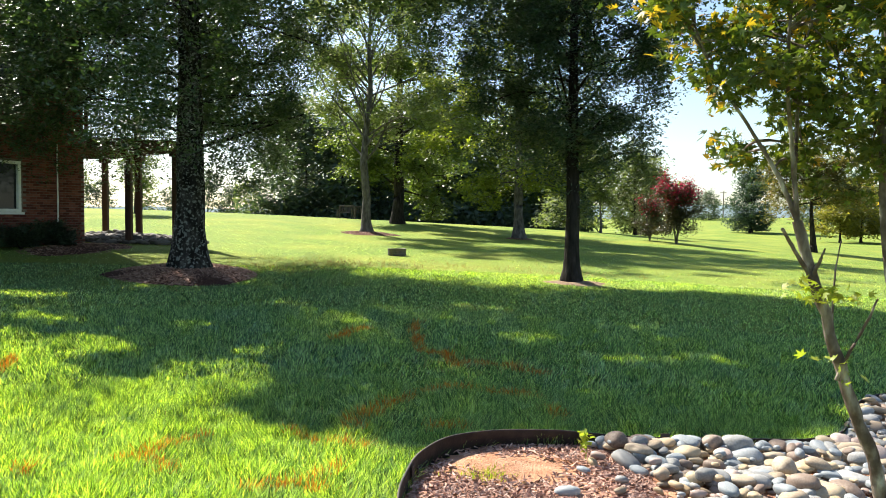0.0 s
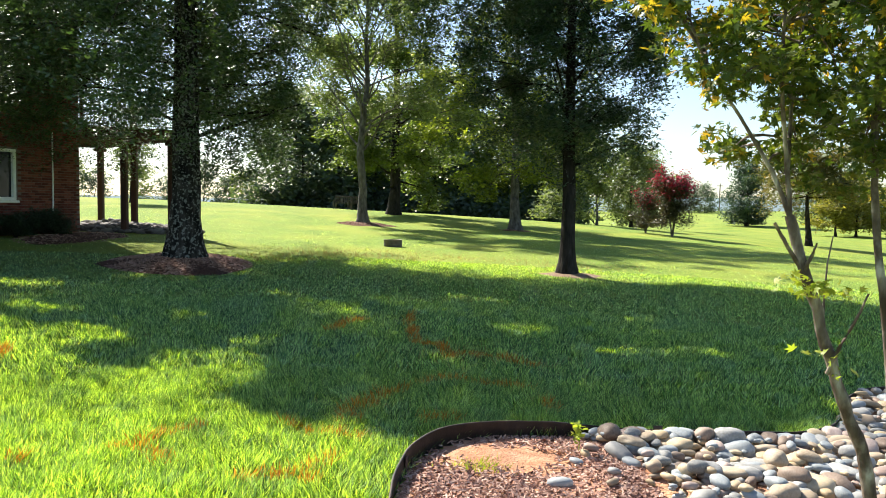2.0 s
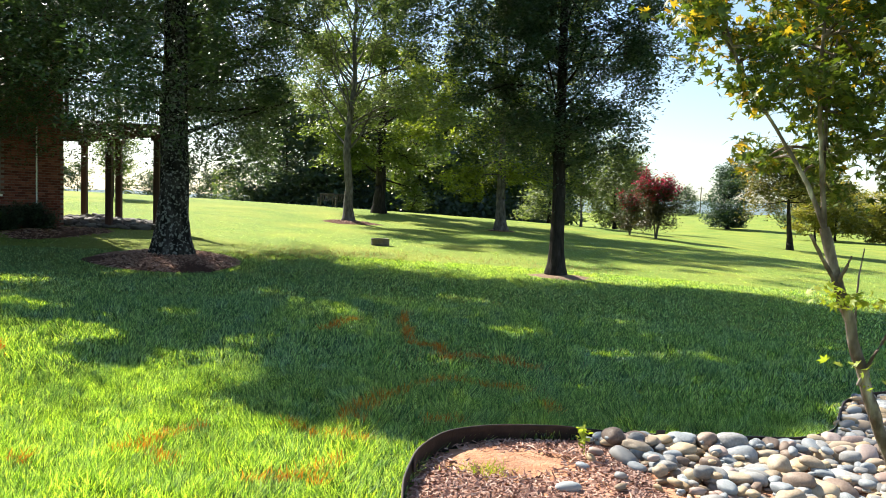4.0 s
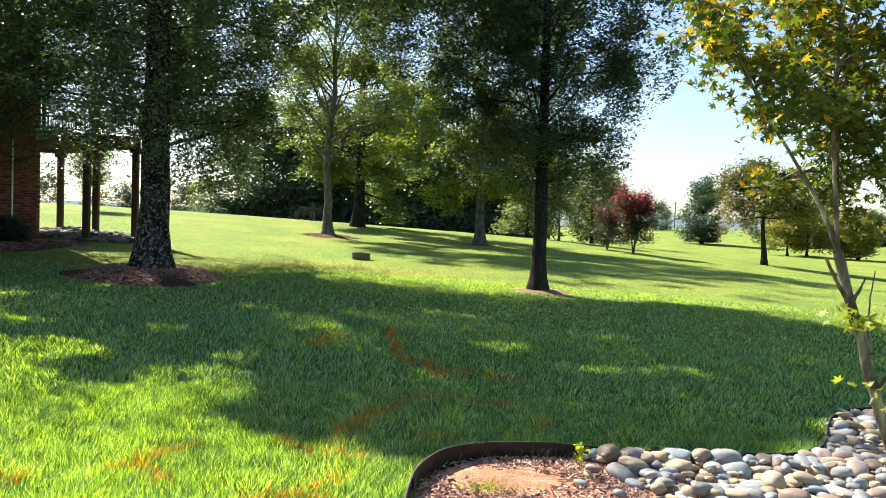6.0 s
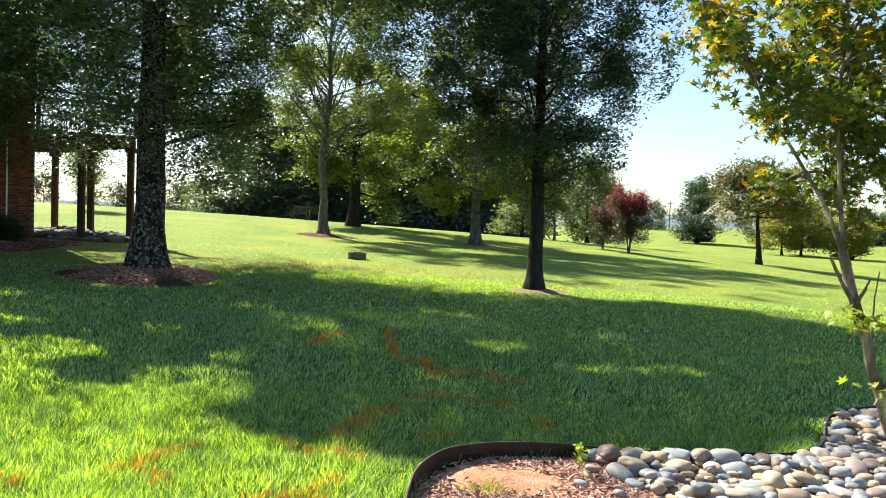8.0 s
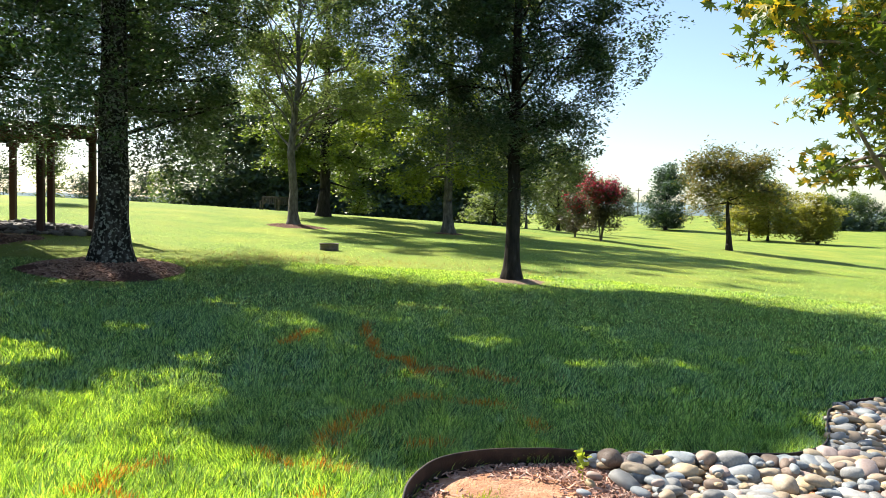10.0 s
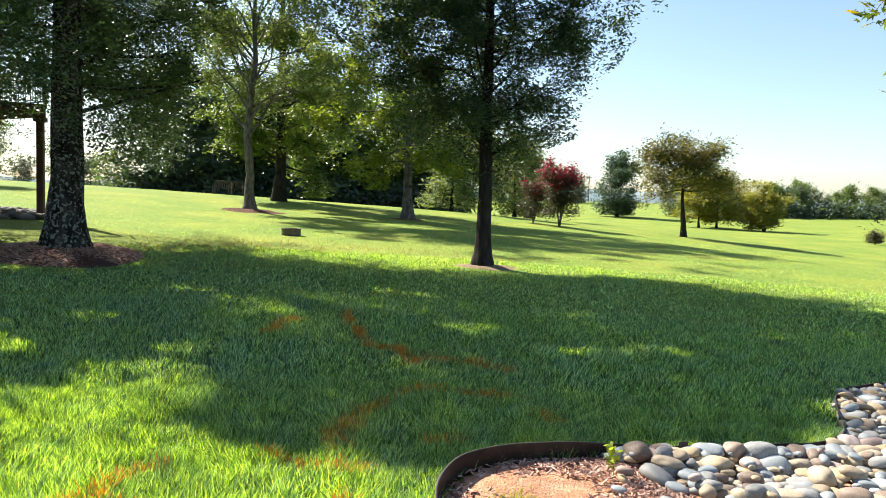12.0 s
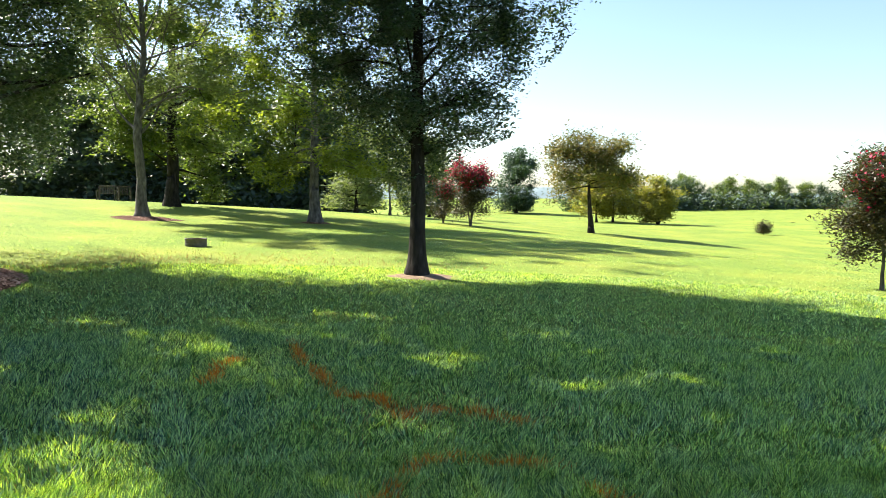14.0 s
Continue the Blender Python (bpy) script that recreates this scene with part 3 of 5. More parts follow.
tree("broad_tree", -3.0, 49.6, "broad olive-green tree with drooping lower branches on the ridge", "tree", 31, 17.0, 0.38, 2.0, 4.2,
     60000, 0.22, LEAF_OLIVE, BARK_DARK, limbs=40, rise=(2, 65), flare=1.6, spread=0.3, droop=0.20, top=0.92, wander=0.03, gaps=(0.9, -0.42), aspect=0.6)
tree("lawn_tree", 3.95, 39.8, "straight grey-barked tree with yellow-green lower leaves", "tree", 41, 13.0, 0.27, 2.6, 4.2,
     48000, 0.18, LEAF_LIME, BARK_GREY, limbs=36, rise=(2, 62), flare=1.8, spread=0.22, droop=0.14, top=0.92, wander=0.03, gaps=(1.0, -0.4), aspect=0.6,
     keep=lambda c: c[:, 2] > np.where(c[:, 0] < -0.8, 1.5, 2.3))
tree("dogwood_tree", 22.3, 45.5, "small spreading dogwood with a leaning trunk and bronze-green umbrella crown", "tree", 51, 4.9, 0.20, 2.9, 3.0,
     16000, 0.21, LEAF_BRONZE, BARK_DARK, limbs=20, rise=(15, 45), flare=1.3, spread=0.3, lean=(-0.06, 0), shape=FLAT, top=0.9)
tree("crape_myrtle", 13.3, 43.2, "crape myrtle with several stems, dark leaves and crimson flowers", "tree", 61, 3.0, 0.08, 0.5, 1.0,
     14000, 0.13, LEAF_MYRTLE, BARK_GREY, limbs=30, rise=(20, 75), flare=1.1, stems=5, spread=0.22, top=0.85, shape=ROUND, blossom=(BLOSSOM, 3000, 0.72))
tree("crape_myrtle", 12.4, 45.5, "small dark-leaved crape myrtle beside the larger one", "tree", 63, 2.1, 0.06, 0.3, 0.75,
     5000, 0.12, LEAF_MYRTLE, BARK_GREY, limbs=18, rise=(25, 75), flare=1.1, stems=4, spread=0.17, top=0.85, shape=ROUND, blossom=(BLOSSOM, 350, 0.7))
tree("crape_myrtle", 13.85, 15.95, "young single-stemmed crape myrtle with bronze leaves and red flower heads", "tree", 62, 2.55, 0.05, 0.85, 0.9,
     22000, 0.10, LEAF_MYRTLE, BARK_GREY, limbs=26, rise=(15, 75), flare=1.3, spread=0.2, top=0.88, shape=ROUND, blossom=(BLOSSOM, 900, 0.72))
tree("cedar_tree", 43.0, 106.0, "dense blue-green cedar standing alone in the field", "tree", 71, 6.4, 0.22, 0.15, 2.9,
     15000, 0.38, LEAF_BLUEGREEN, BARK_DARK, limbs=34, rise=(-4, 75), spread=0.42, shape=ROUND, top=0.93, detailed=False)
for k, (x, y, h) in enumerate(((43.5, 83.0, 3.6), (46.6, 84.5, 4.1))):
    tree("golden_tree", x, y, "small golden-green ornamental tree in the pasture", "tree", 80 + k, h, 0.14, 0.8, 2.6,
         6000, 0.36, LEAF_GOLD, BARK_DARK, limbs=18, rise=(10, 65), spread=0.4, shape=ROUND, detailed=False, group="ornamental trees in the pasture")
tree("round_bush", 49.3, 79.0, "rounded golden-green bush on the pasture", "bush", 91, 2.7, 0.15, 0.25, 2.2,
     9000, 0.34, LEAF_GOLD, BARK_DARK, limbs=26, rise=(0, 75), stems=3, spread=0.35, shape=ROUND, detailed=False)
tree("dead_shrub", 44.6, 56.0, "low brown half-dead shrub in the pasture", "bush", 92, 0.5, 0.03, 0.05, 0.62,
     2400, 0.13, LEAF_MYRTLE, BARK_DARK, limbs=24, rise=(5, 80), shape=ROUND, spread=0.13, detailed=False)
tree("willow_tree", 9.6, 58.0, "soft grey-green conifer-like tree at the wood's edge", "tree", 101, 5.8, 0.15, 0.5, 2.3,
     9000, 0.30, LEAF_GREYGREEN, BARK_DARK, limbs=26, rise=(5, 70), spread=0.4, shape=CONE, detailed=False)
tree("poplar_tree", 11.3, 54.4, "slender young tree with a bright green egg-shaped crown", "tree", 102, 5.4, 0.09, 1.9, 1.25,
     7000, 0.22, LEAF_LIGHT, BARK_GREY, limbs=20, rise=(35, 75), spread=0.25, shape=ROUND, detailed=False)
tree("light_tree", 16.2, 64.0, "pale green bushy tree at the wood's edge", "tree", 103, 5.6, 0.15, 0.3, 2.6,
     11000, 0.30, LEAF_LIGHT, BARK_DARK, limbs=26, rise=(5, 70), spread=0.45, shape=ROUND, detailed=False)
tree("light_tree", 19.5, 72.0, "pale green bushy tree at the wood's edge", "tree", 104, 5.0, 0.15, 0.3, 2.4,
     8000, 0.32, LEAF_LIGHT, BARK_DARK, limbs=22, rise=(5, 70), spread=0.45, shape=ROUND, detailed=False)
tree("small_tree", -17.6, 43.2, "small green tree beyond the deck", "tree", 105, 3.3, 0.06, 1.7, 1.0,
     5000, 0.15, LEAF_OLIVE, BARK_DARK, limbs=18, rise=(5, 65), spread=0.25, shape=ROUND, detailed=False)

# woods: a few trees built once, then copied with turns
rng = np.random.default_rng(3)
woods = []
for k, (h, r, m_, lf) in enumerate(((11.0, 4.0, LEAF_FOREST_HAZY, 0.42), (9.5, 3.6, LEAF_FOREST_HAZY, 0.42), (12.0, 3.6, LEAF_OLIVE, 0.42), (8.0, 3.8, LEAF_FOREST_HAZY, 0.42))):
    woods.append(tree("wood_tree", -16 + 9 * k, 78 + k, "dark green tree of the wood behind the ridge", "tree", 200 + k, h, 0.2, 0.3, r,
                      2600, lf * 1.8, m_, BARK_DARK, limbs=30, rise=(0, 70), spread=0.6, shape=ROUND, detailed=False, group="trees of the wood"))


def wood(x, y, k, s=1.0):
    m = pose(*on(x, y, -0.1), 0, 0, rng.uniform(0, 360)) @ Matrix.Diagonal((s, s, s * rng.uniform(0.9, 1.1), 1))
    o = copy_thing(woods[k], m)
    o.matrix_basis = m
    return o


for x in np.arange(-13.5, 13.5, 3.4):
    wood(x + rng.uniform(-1, 1), 80 + rng.uniform(-3, 3) + abs(x + 8) * 0.15, int(rng.integers(0, 4)), rng.uniform(0.85, 1.1))
for x in np.arange(-17, 16, 4.0):
    wood(x + rng.uniform(-1, 1), 92 + rng.uniform(-3, 3), int(rng.integers(0, 4)), rng.uniform(1.0, 1.25))
for x in (-60, -56, -52, -47, -41, -36, -33, -29):
    wood(x, 118 + rng.uniform(-4, 4), int(rng.integers(0, 4)), rng.uniform(0.55, 0.7))
for x, y, s in ((63, 180, 0.5), (66, 184, 0.42), (60, 178, 0.4)):
    wood(x, y, 0, s)
# treeline along the far side of the pasture
for f in np.linspace(0, 1, 76):
    x, y = 66 + f * 190, 122 + 42 * f + 14 * math.sin(f * 5)
    wood(x + rng.uniform(-2, 2), y + rng.uniform(-3, 3), int(rng.integers(0, 4)), rng.uniform(0.34, 0.5) * (1.15 - 0.25 * f))
wood(78.8, 77.1, 3, 0.8)
for x, y, s in ((58.0, 108, 0.75), (62.5, 112, 0.62), (55, 112, 0.55)):
    wood(x, y, 3, s)



def scrub(x0, y0, x1, y1, n, wide, tall, leaf, material, label, seed):
    r = np.random.default_rng(seed)
    f = r.random(n)
    x, y = x0 + (x1 - x0) * f + r.normal(size=n) * wide, y0 + (y1 - y0) * f + r.normal(size=n) * wide
    top = tall * (0.55 + 0.3 * np.sin(f * 37 + seed) + 0.2 * np.sin(f * 91))
    c = np.column_stack([x, y, terrain(x, y) + top * np.sqrt(r.random(n)) * r.random(n) ** 0.3])
    tagged(piece("scrub", mesh("scrub", *leaf_quads(c, leaf, r, 0.3, 0.6), material)), label, "bushes", kind="stuff")


scrub(66, 122, 160, 158, 9000, 1.6, 4.2, 0.8, LEAF_FOREST_HAZY, "low scrub filling the far treeline", 1)
scrub(160, 158, 256, 164, 7000, 2.2, 5.0, 1.0, LEAF_FOREST_HAZY, "low scrub filling the far treeline", 2)
scrub(-19, 77, 14, 77, 9000, 1.2, 4.2, 0.5, LEAF_FOREST_HAZY, "dense dark undergrowth at the wood's edge", 3)

# ---- utility pole ----
pole = thing("utility_pole", on(79, 214), "thin distant wooden utility pole", "pole")
piece("pole", mesh("pole", *tube([(0, 0, -0.3), (0, 0, 4), (0.1, 0, 7.6)], [0.17, 0.15, 0.12], 8), WEATHERED, True), pole)
part("crossarm", box_bm((-0.9, -0.08, 6.9), (0.9, 0.08, 7.05)), WEATHERED, pole)

# ---- house with raised deck ----
HX, HY, HZ = -11.25, 23.35, 0.74
WALL_TURN = -116.1                      # along the brick wall; local y points out of the wall
HM = pose(HX, HY, HZ, 0, 0, WALL_TURN)
house = thing("house", (HX, HY, HZ), "two-storey red brick house with white windows", "house", turn=WALL_TURN)
WIN = [(2.1, 3.95, 1.05, 2.5), (2.1, 3.95, 4.2, 5.7)]
LEN, TALL = 10.0, 6.6
wall = None
for lo, hi in (((0, -0.22, -0.6), (2.1, 0, TALL)), ((3.95, -0.22, -0.6), (LEN, 0, TALL)), ((2.1, -0.22, -0.6), (3.95, 0, 1.05)),
               ((2.1, -0.22, 2.5), (3.95, 0, 4.2)), ((2.1, -0.22, 5.7), (3.95, 0, TALL)), ((0, -8, -0.6), (0.22, -0.221, TALL)),
               ((LEN - 0.22, -8, -0.6), (LEN, -0.221, TALL)), ((0.221, -8, -0.6), (LEN - 0.221, -7.8, TALL)), ((0.221, -7.79, 2.75), (LEN - 0.221, -0.23, 2.9))):
    w = part("wall", box_bm(lo, hi), MORTAR, house)
    wall = wall or w
bm = bmesh.new()
rv = [bm.verts.new(p) for p in ((-0.5, 0.5, TALL), (LEN + 0.5, 0.5, TALL), (LEN + 0.5, -8.5, TALL), (-0.5, -8.5, TALL), (3.5, -4, TALL + 2.6), (LEN - 3.5, -4, TALL + 2.6))]
for f in ((0, 1, 5, 4), (1, 2, 5), (2, 3, 4, 5), (3, 0, 4), (3, 2, 1, 0)):
    bm.faces.new([rv[k] for k in f])
part("roof", bm, SHINGLE, house)
for a, b, z0, z1 in WIN:
    w = part("window", box_bm((a, -0.10, z0), (b, -0.085, z1)), GLASS, house, "white double sash window")
    bm = bmesh.new()
    for lo, hi in (((a, -0.13, z0), (a + 0.09, 0.02, z1)), ((b - 0.09, -0.13, z0), (b, 0.02, z1)), ((a + 0.09, -0.13, z1 - 0.09), (b - 0.09, 0.02, z1)),
                   ((a + 0.09, -0.13, z0), (b - 0.09, 0.02, z0 + 0.09)), (((a + b) / 2 - 0.07, -0.12, z0 + 0.09), ((a + b) / 2 + 0.07, 0.01, z1 - 0.09))):
        box(bm, lo, hi, 0.008)
    part("frame", bm, WHITE, w)
    part("sill", box_bm((a - 0.06, -0.02, z0 - 0.07), (b + 0.06, 0.07, z0 - 0.003), 0.008), WHITE, w)
    part("curtain", box_bm((a + 0.1, -0.20, z0 + 0.1), (a + 0.75, -0.18, z1 - 0.1)), WEATHERED, w)
part("cable_conduit", box_bm((0.92, 0.004, 0.1), (0.955, 0.04, 3.1), 0.006), WHITE, house, "thin white conduit up the brick")

# brick courses proud of the mortar
BL, BH, JOINT = 0.205, 0.064, 0.011
brick_me = bpy.data.meshes.new("brick")
bm = box_bm((-BL / 2, 0.0005, -BH / 2), (BL / 2, 0.010, BH / 2), 0.003)
bm.to_mesh(brick_me)
bm.free()
brick_me.materials.append(BRICK)
far_v, count = [], 0
for row in range(int(TALL / (BH + JOINT))):
    z = 0.04 + row * (BH + JOINT)
    for k in range(int(LEN / (BL + JOINT))):
        s = 0.11 + k * (BL + JOINT) + (row % 2) * 0.108
        if s > LEN - 0.12 or any(a - 0.11 < s < b + 0.11 and z0 - 0.06 < z < z1 + 0.04 for a, b, z0, z1 in WIN):
            continue
        if s < 2.9 and 0.35 < z < 2.1 and count < 300:
            piece("brick", brick_me, wall, m=Matrix.Translation((s, 0, z)))
            count += 1
        else:
            far_v.append(((s - BL / 2, 0.0, z - BH / 2), (s + BL / 2, 0.0, z + BH / 2)))
fv = np.array(far_v)
lo, hi = fv[:, 0], fv[:, 1]
corner = [np.stack([np.where(cx, hi[:, 0], lo[:, 0]), np.full(len(fv), yy), np.where(cz, hi[:, 2], lo[:, 2])], -1)
          for yy in (0.001, 0.009) for cx, cz in ((0, 0), (1, 0), (1, 1), (0, 1))]
cv = np.stack(corner, 1).reshape(-1, 3)
base = np.arange(len(fv))[:, None, None] * 8
cf = (base + np.array([[[7, 6, 5, 4], [0, 1, 5, 4], [1, 2, 6, 5], [2, 3, 7, 6], [3, 0, 4, 7]]])).reshape(-1, 4)
tagged(piece("brickwork", mesh("brickwork", cv, cf[:, ::-1], BRICK_FAR), wall), kind="stuff")

# deck
DZ = 3.80
deck = thing("deck", (-10.9, 25.6, 0.8), "raised brown-stained timber deck with black metal railing", "deck")
DM = Matrix.Translation((-10.9, 25.6, 0.8)).inverted()
A2, P4, P1, B2 = Vector((-11.25, 23.55, 0)), Vector((-8.85, 25.0, 0)), Vector((-12.75, 28.45, 0)), Vector((-15.2, 26.6, 0))


def beam(name, a, b, z0, z1, w, material, parent, label="", bevel=0.006):
    a, b = DM @ Vector((a[0], a[1], 0)), DM @ Vector((b[0], b[1], 0))
    d = b - a
    m = Matrix.Translation((a + b) / 2) @ pose(0, 0, 0, 0, 0, math.degrees(math.atan2(d.y, d.x)))
    l = Vector((d.x, d.y)).length
    return part(name, box_bm((-l / 2, -w / 2, z0 - 0.8 - m.translation.z), (l / 2, w / 2, z1 - 0.8 - m.translation.z), bevel), material, parent, label, m=m)


for a, b in ((A2, P4), (P4, P1), (P1, B2)):
    beam("fascia", a, b, DZ, DZ + 0.34, 0.05, STAIN, deck)
    n = max(2, int((b - a).length / 0.125))
    beam("top_rail", a, b, DZ + 1.30, DZ + 1.36, 0.07, DARK_METAL, deck)
    beam("bottom_rail", a, b, DZ + 0.44, DZ + 0.47, 0.03, DARK_METAL, deck)
    for k in range(1, n):
        p = a.lerp(b, k / n)
        part("baluster", box_bm((-0.009, -0.009, DZ - 0.8 + 0.47), (0.009, 0.009, DZ - 0.8 + 1.30)), DARK_METAL, deck, m=Matrix.Translation(DM @ Vector((p.x, p.y, 0.8))))
inward = (P4 - A2).normalized()
rows = 22
for k in range(rows):
    f0 = (k + 0.5) / rows
    a, b = A2.lerp(B2, f0), P4.lerp(P1, f0)
    beam("deck_board", a, b, DZ + 0.341, DZ + 0.375, 0.20, STAIN, deck, bevel=0.003)
for k in range(9):
    f0 = (k + 0.5) / 9
    beam("joist", A2.lerp(P4, f0), B2.lerp(P1, f0), DZ + 0.10, DZ + 0.335, 0.045, STAIN, deck)
for x, y in ((-12.75, 28.3), (-10.25, 24.3), (-10.95, 26.9), (-9.0, 25.05)):
    g = float(terrain(x, y))
    p = part("post", box_bm((-0.095, -0.095, g - 0.95), (0.095, 0.095, DZ - 0.8 + 0.09), 0.008), STAIN, deck, m=Matrix.Translation(DM @ Vector((x, y, 0.8))))
    part("post_cap_beam", box_bm((-0.16, -0.16, DZ - 0.8 - 0.14), (0.16, 0.16, DZ - 0.8 + 0.0), 0.006), STAIN, p)
for x, y in ((-11.25, 23.55), (-10.0, 24.3), (-8.85, 25.0), (-10.85, 26.75)):
    part("rail_post", box_bm((-0.05, -0.05, DZ - 0.8 + 0.3), (0.05, 0.05, DZ - 0.8 + 1.42), 0.006), STAIN, deck, m=Matrix.Translation(DM @ Vector((x, y, 0.8))))


# ---- stones ----
def stone_mesh(seed, detail=3, sx=1.0, sy=0.72, sz=0.46):
    rs = np.random.default_rng(seed)
    bm = bmesh.new()
    bmesh.ops.create_icosphere(bm, subdivisions=detail, radius=1.0)
    o = Vector(rs.uniform(-50, 50, 3))
    for v in bm.verts:
        d = v.co.normalized()
        rough_ = 1.7 if seed % 4 == 0 else 1.0
        k = 1 + 0.22 * rough_ * noise.noise(d * 0.9 + o) + 0.08 * rough_ * noise.noise(d * 2.3 + o)
        p = d * k
        p = Vector([math.copysign(abs(c) ** 0.88, c) for c in p])
        v.co = Vector((p.x * sx, p.y * sy, p.z * sz))
    me = bpy.data.meshes.new("stone")
    bm.to_mesh(me)
    bm.free()
    me.polygons.foreach_set("use_smooth", np.full(len(me.polygons), True))
    return me


EDGE = [(-0.30, 1.6), (-0.41, 3.0), (-0.43, 3.76), (-0.36, 4.33), (-0.21, 4.74), (0.01, 4.95), (0.3, 5.06), (0.63, 5.10), (1.2, 5.12), (1.7, 5.13), (2.2, 5.13),
        (2.6, 5.17), (3.0, 5.45), (3.3, 5.9), (3.62, 6.42), (3.95, 6.75), (4.6, 7.0), (5.4, 7.05), (8.5, 7.0)]
BED = EDGE + [(8.5, 1.6)]
STONE_AREA = [(1.3, 2.2), (1.26, 3.6), (1.24, 4.2), (1.2, 4.4), (1.25, 4.7), (1.12, 4.88), (0.92, 5.06)] + EDGE[8:] + [(8.5, 2.2)]

# planting bed of clay and mulch
us = np.linspace(-0.46, 8.5, 130)
vs = np.linspace(1.6, 7.1, 84)
U, V = np.meshgrid(us, vs)
ok = inside(BED, U, V)
z = terrain(U, V) + 0.016 + 0.012 * np.sin(U * 5.1 + 1) * np.sin(V * 4.3)
i, j = np.meshgrid(np.arange(len(vs) - 1), np.arange(len(us) - 1), indexing="ij")
q = i * len(us) + j
quads = np.stack([q, q + 1, q + len(us) + 1, q + len(us)], -1)[ok[:-1, :-1] & ok[1:, 1:] & ok[:-1, 1:] & ok[1:, :-1]]
bed = piece("planting_bed", mesh("planting_bed", np.stack([U, V, z], -1), quads, SOIL, True))
tagged(bed, "bare red clay planting bed with bark mulch and river stones", "garden bed", kind="structure")


def smooth_line(pts, n):
    pts = np.array(pts, float)
    s = np.r_[0, np.cumsum(np.linalg.norm(np.diff(pts, axis=0), axis=1))]
    t = np.linspace(0, s[-1], n)
    p = np.stack([np.interp(t, s, pts[:, k]) for k in (0, 1)], -1)
    for _ in range(6):
        p[1:-1] = (p[:-2] + 2 * p[1:-1] + p[2:]) / 4
    return p


# landscape edging strip
ep = smooth_line(EDGE, 150)
d = np.gradient(ep, axis=0)
d /= np.linalg.norm(d, axis=1)[:, None]
nrm = np.stack([d[:, 1], -d[:, 0]], -1)
sway = 0.006 * np.sin(np.arange(150) * 0.35) + 0.003 * np.sin(np.arange(150) * 1.1)
gz = terrain(ep[:, 0], ep[:, 1])
ring = []
for off, h in ((0.004, -0.08), (0.004, 0.128), (0.009, 0.136), (-0.006, 0.136), (-0.004, 0.128), (-0.004, -0.08)):
    ring.append(np.column_stack([ep + nrm * (off + sway[:, None] * (h > 0)), gz + h * (1 if h < 0 else np.interp(ep[:, 0], (0.7, 1.3), (1.0, 0.72))) + (0.008 * np.sin(np.arange(150) * 0.21) if h > 0 else 0)]))
ev = np.stack(ring, 1).reshape(-1, 3)
i, j = np.meshgrid(np.arange(149), np.arange(6), indexing="ij")
k = (j + 1) % 6
edging = piece("garden_edging", mesh("garden_edging", ev, np.stack([i * 6 + j, i * 6 + k, (i + 1) * 6 + k, (i + 1) * 6 + j], -1).reshape(-1, 4), EDGING, True))
tagged(edging, "dark brown metal lawn edging curved round the bed", "edging")
for f in (31, 58):
    p, a = ep[f], math.degrees(math.atan2(d[f, 1], d[f, 0]))
    part("joint_plate", box_bm((-0.035, -0.018, -0.02), (0.035, -0.0105, 0.125), 0.003), EDGING, edging, "overlapping joint plate",
         m=pose(p[0], p[1], gz[f], 0, 0, a))
    part("stake", box_bm((-0.012, -0.028, -0.05), (0.012, -0.0185, 0.085), 0.003), EDGING, edging, m=pose(p[0] + 0.1 * d[f, 0], p[1] + 0.1 * d[f, 1], gz[f], 0, 0, a))

# river stones: the nearest ones singly, the rest joined
rs = np.random.default_rng(17)
kinds = [stone_mesh(300 + k, 3, sy=rs.uniform(0.6, 0.9), sz=rs.uniform(0.40, 0.64)) for k in range(14)]
variants = []
for me in kinds:
    for m_ in STONES:
        c = me.copy()
        c.materials.append(m_)
        variants.append(c)
tone = [0, 0, 0, 1, 1, 1, 2, 2, 3, 3, 4, 5]
spots = []
for layer, (gap, lift, chance) in enumerate(((0.098, 0.03, 1.0), (0.112, 0.068, 0.85), (0.21, 0.105, 0.4))):
    for y in np.arange(2.9, 7.2, gap):
        for x in np.arange(0.5, 7.6, gap):
            px, py = x + rs.uniform(-0.5, 0.5) * gap, y + rs.uniform(-0.5, 0.5) * gap
            if rs.random() < chance and inside(STONE_AREA, px, py):
                spots.append((px, py, lift + rs.uniform(-0.012, 0.012), layer))
for px, py, l in ((0.77, 4.5, 0.04), (0.86, 4.66, 0.04), (0.92, 4.77, 0.05), (1.1, 4.68, 0.05), (0.98, 4.3, 0.05), (0.6, 4.1, 0.04), (0.92, 4.1, 0.05), (1.16, 4.12, 0.05),
                  (1.0, 5.02, 0.05), (0.93, 5.04, 0.05), (1.05, 4.95, 0.06), (1.14, 4.5, 0.04)):
    spots.append((px, py, l, 0))
for p_, n_ in zip(ep[::2], nrm[::2]):
    if 2.5 < p_[0] < 4.2:
        spots.append((p_[0] + n_[0] * 0.08, p_[1] + n_[1] * 0.08, 0.085, 0))
for x in np.arange(1.0, 2.75, 0.10):
    spots.append((x, 5.03 + rs.uniform(-0.03, 0.02), 0.085, 0))
    spots.append((x + 0.05, 4.93 + rs.uniform(-0.03, 0.03), 0.10, 1))
spots.sort(key=lambda p: abs(p[0] - 1.9) * 0.8 + abs(p[1] - 5.0) - 0.5 * p[3])
rest = []
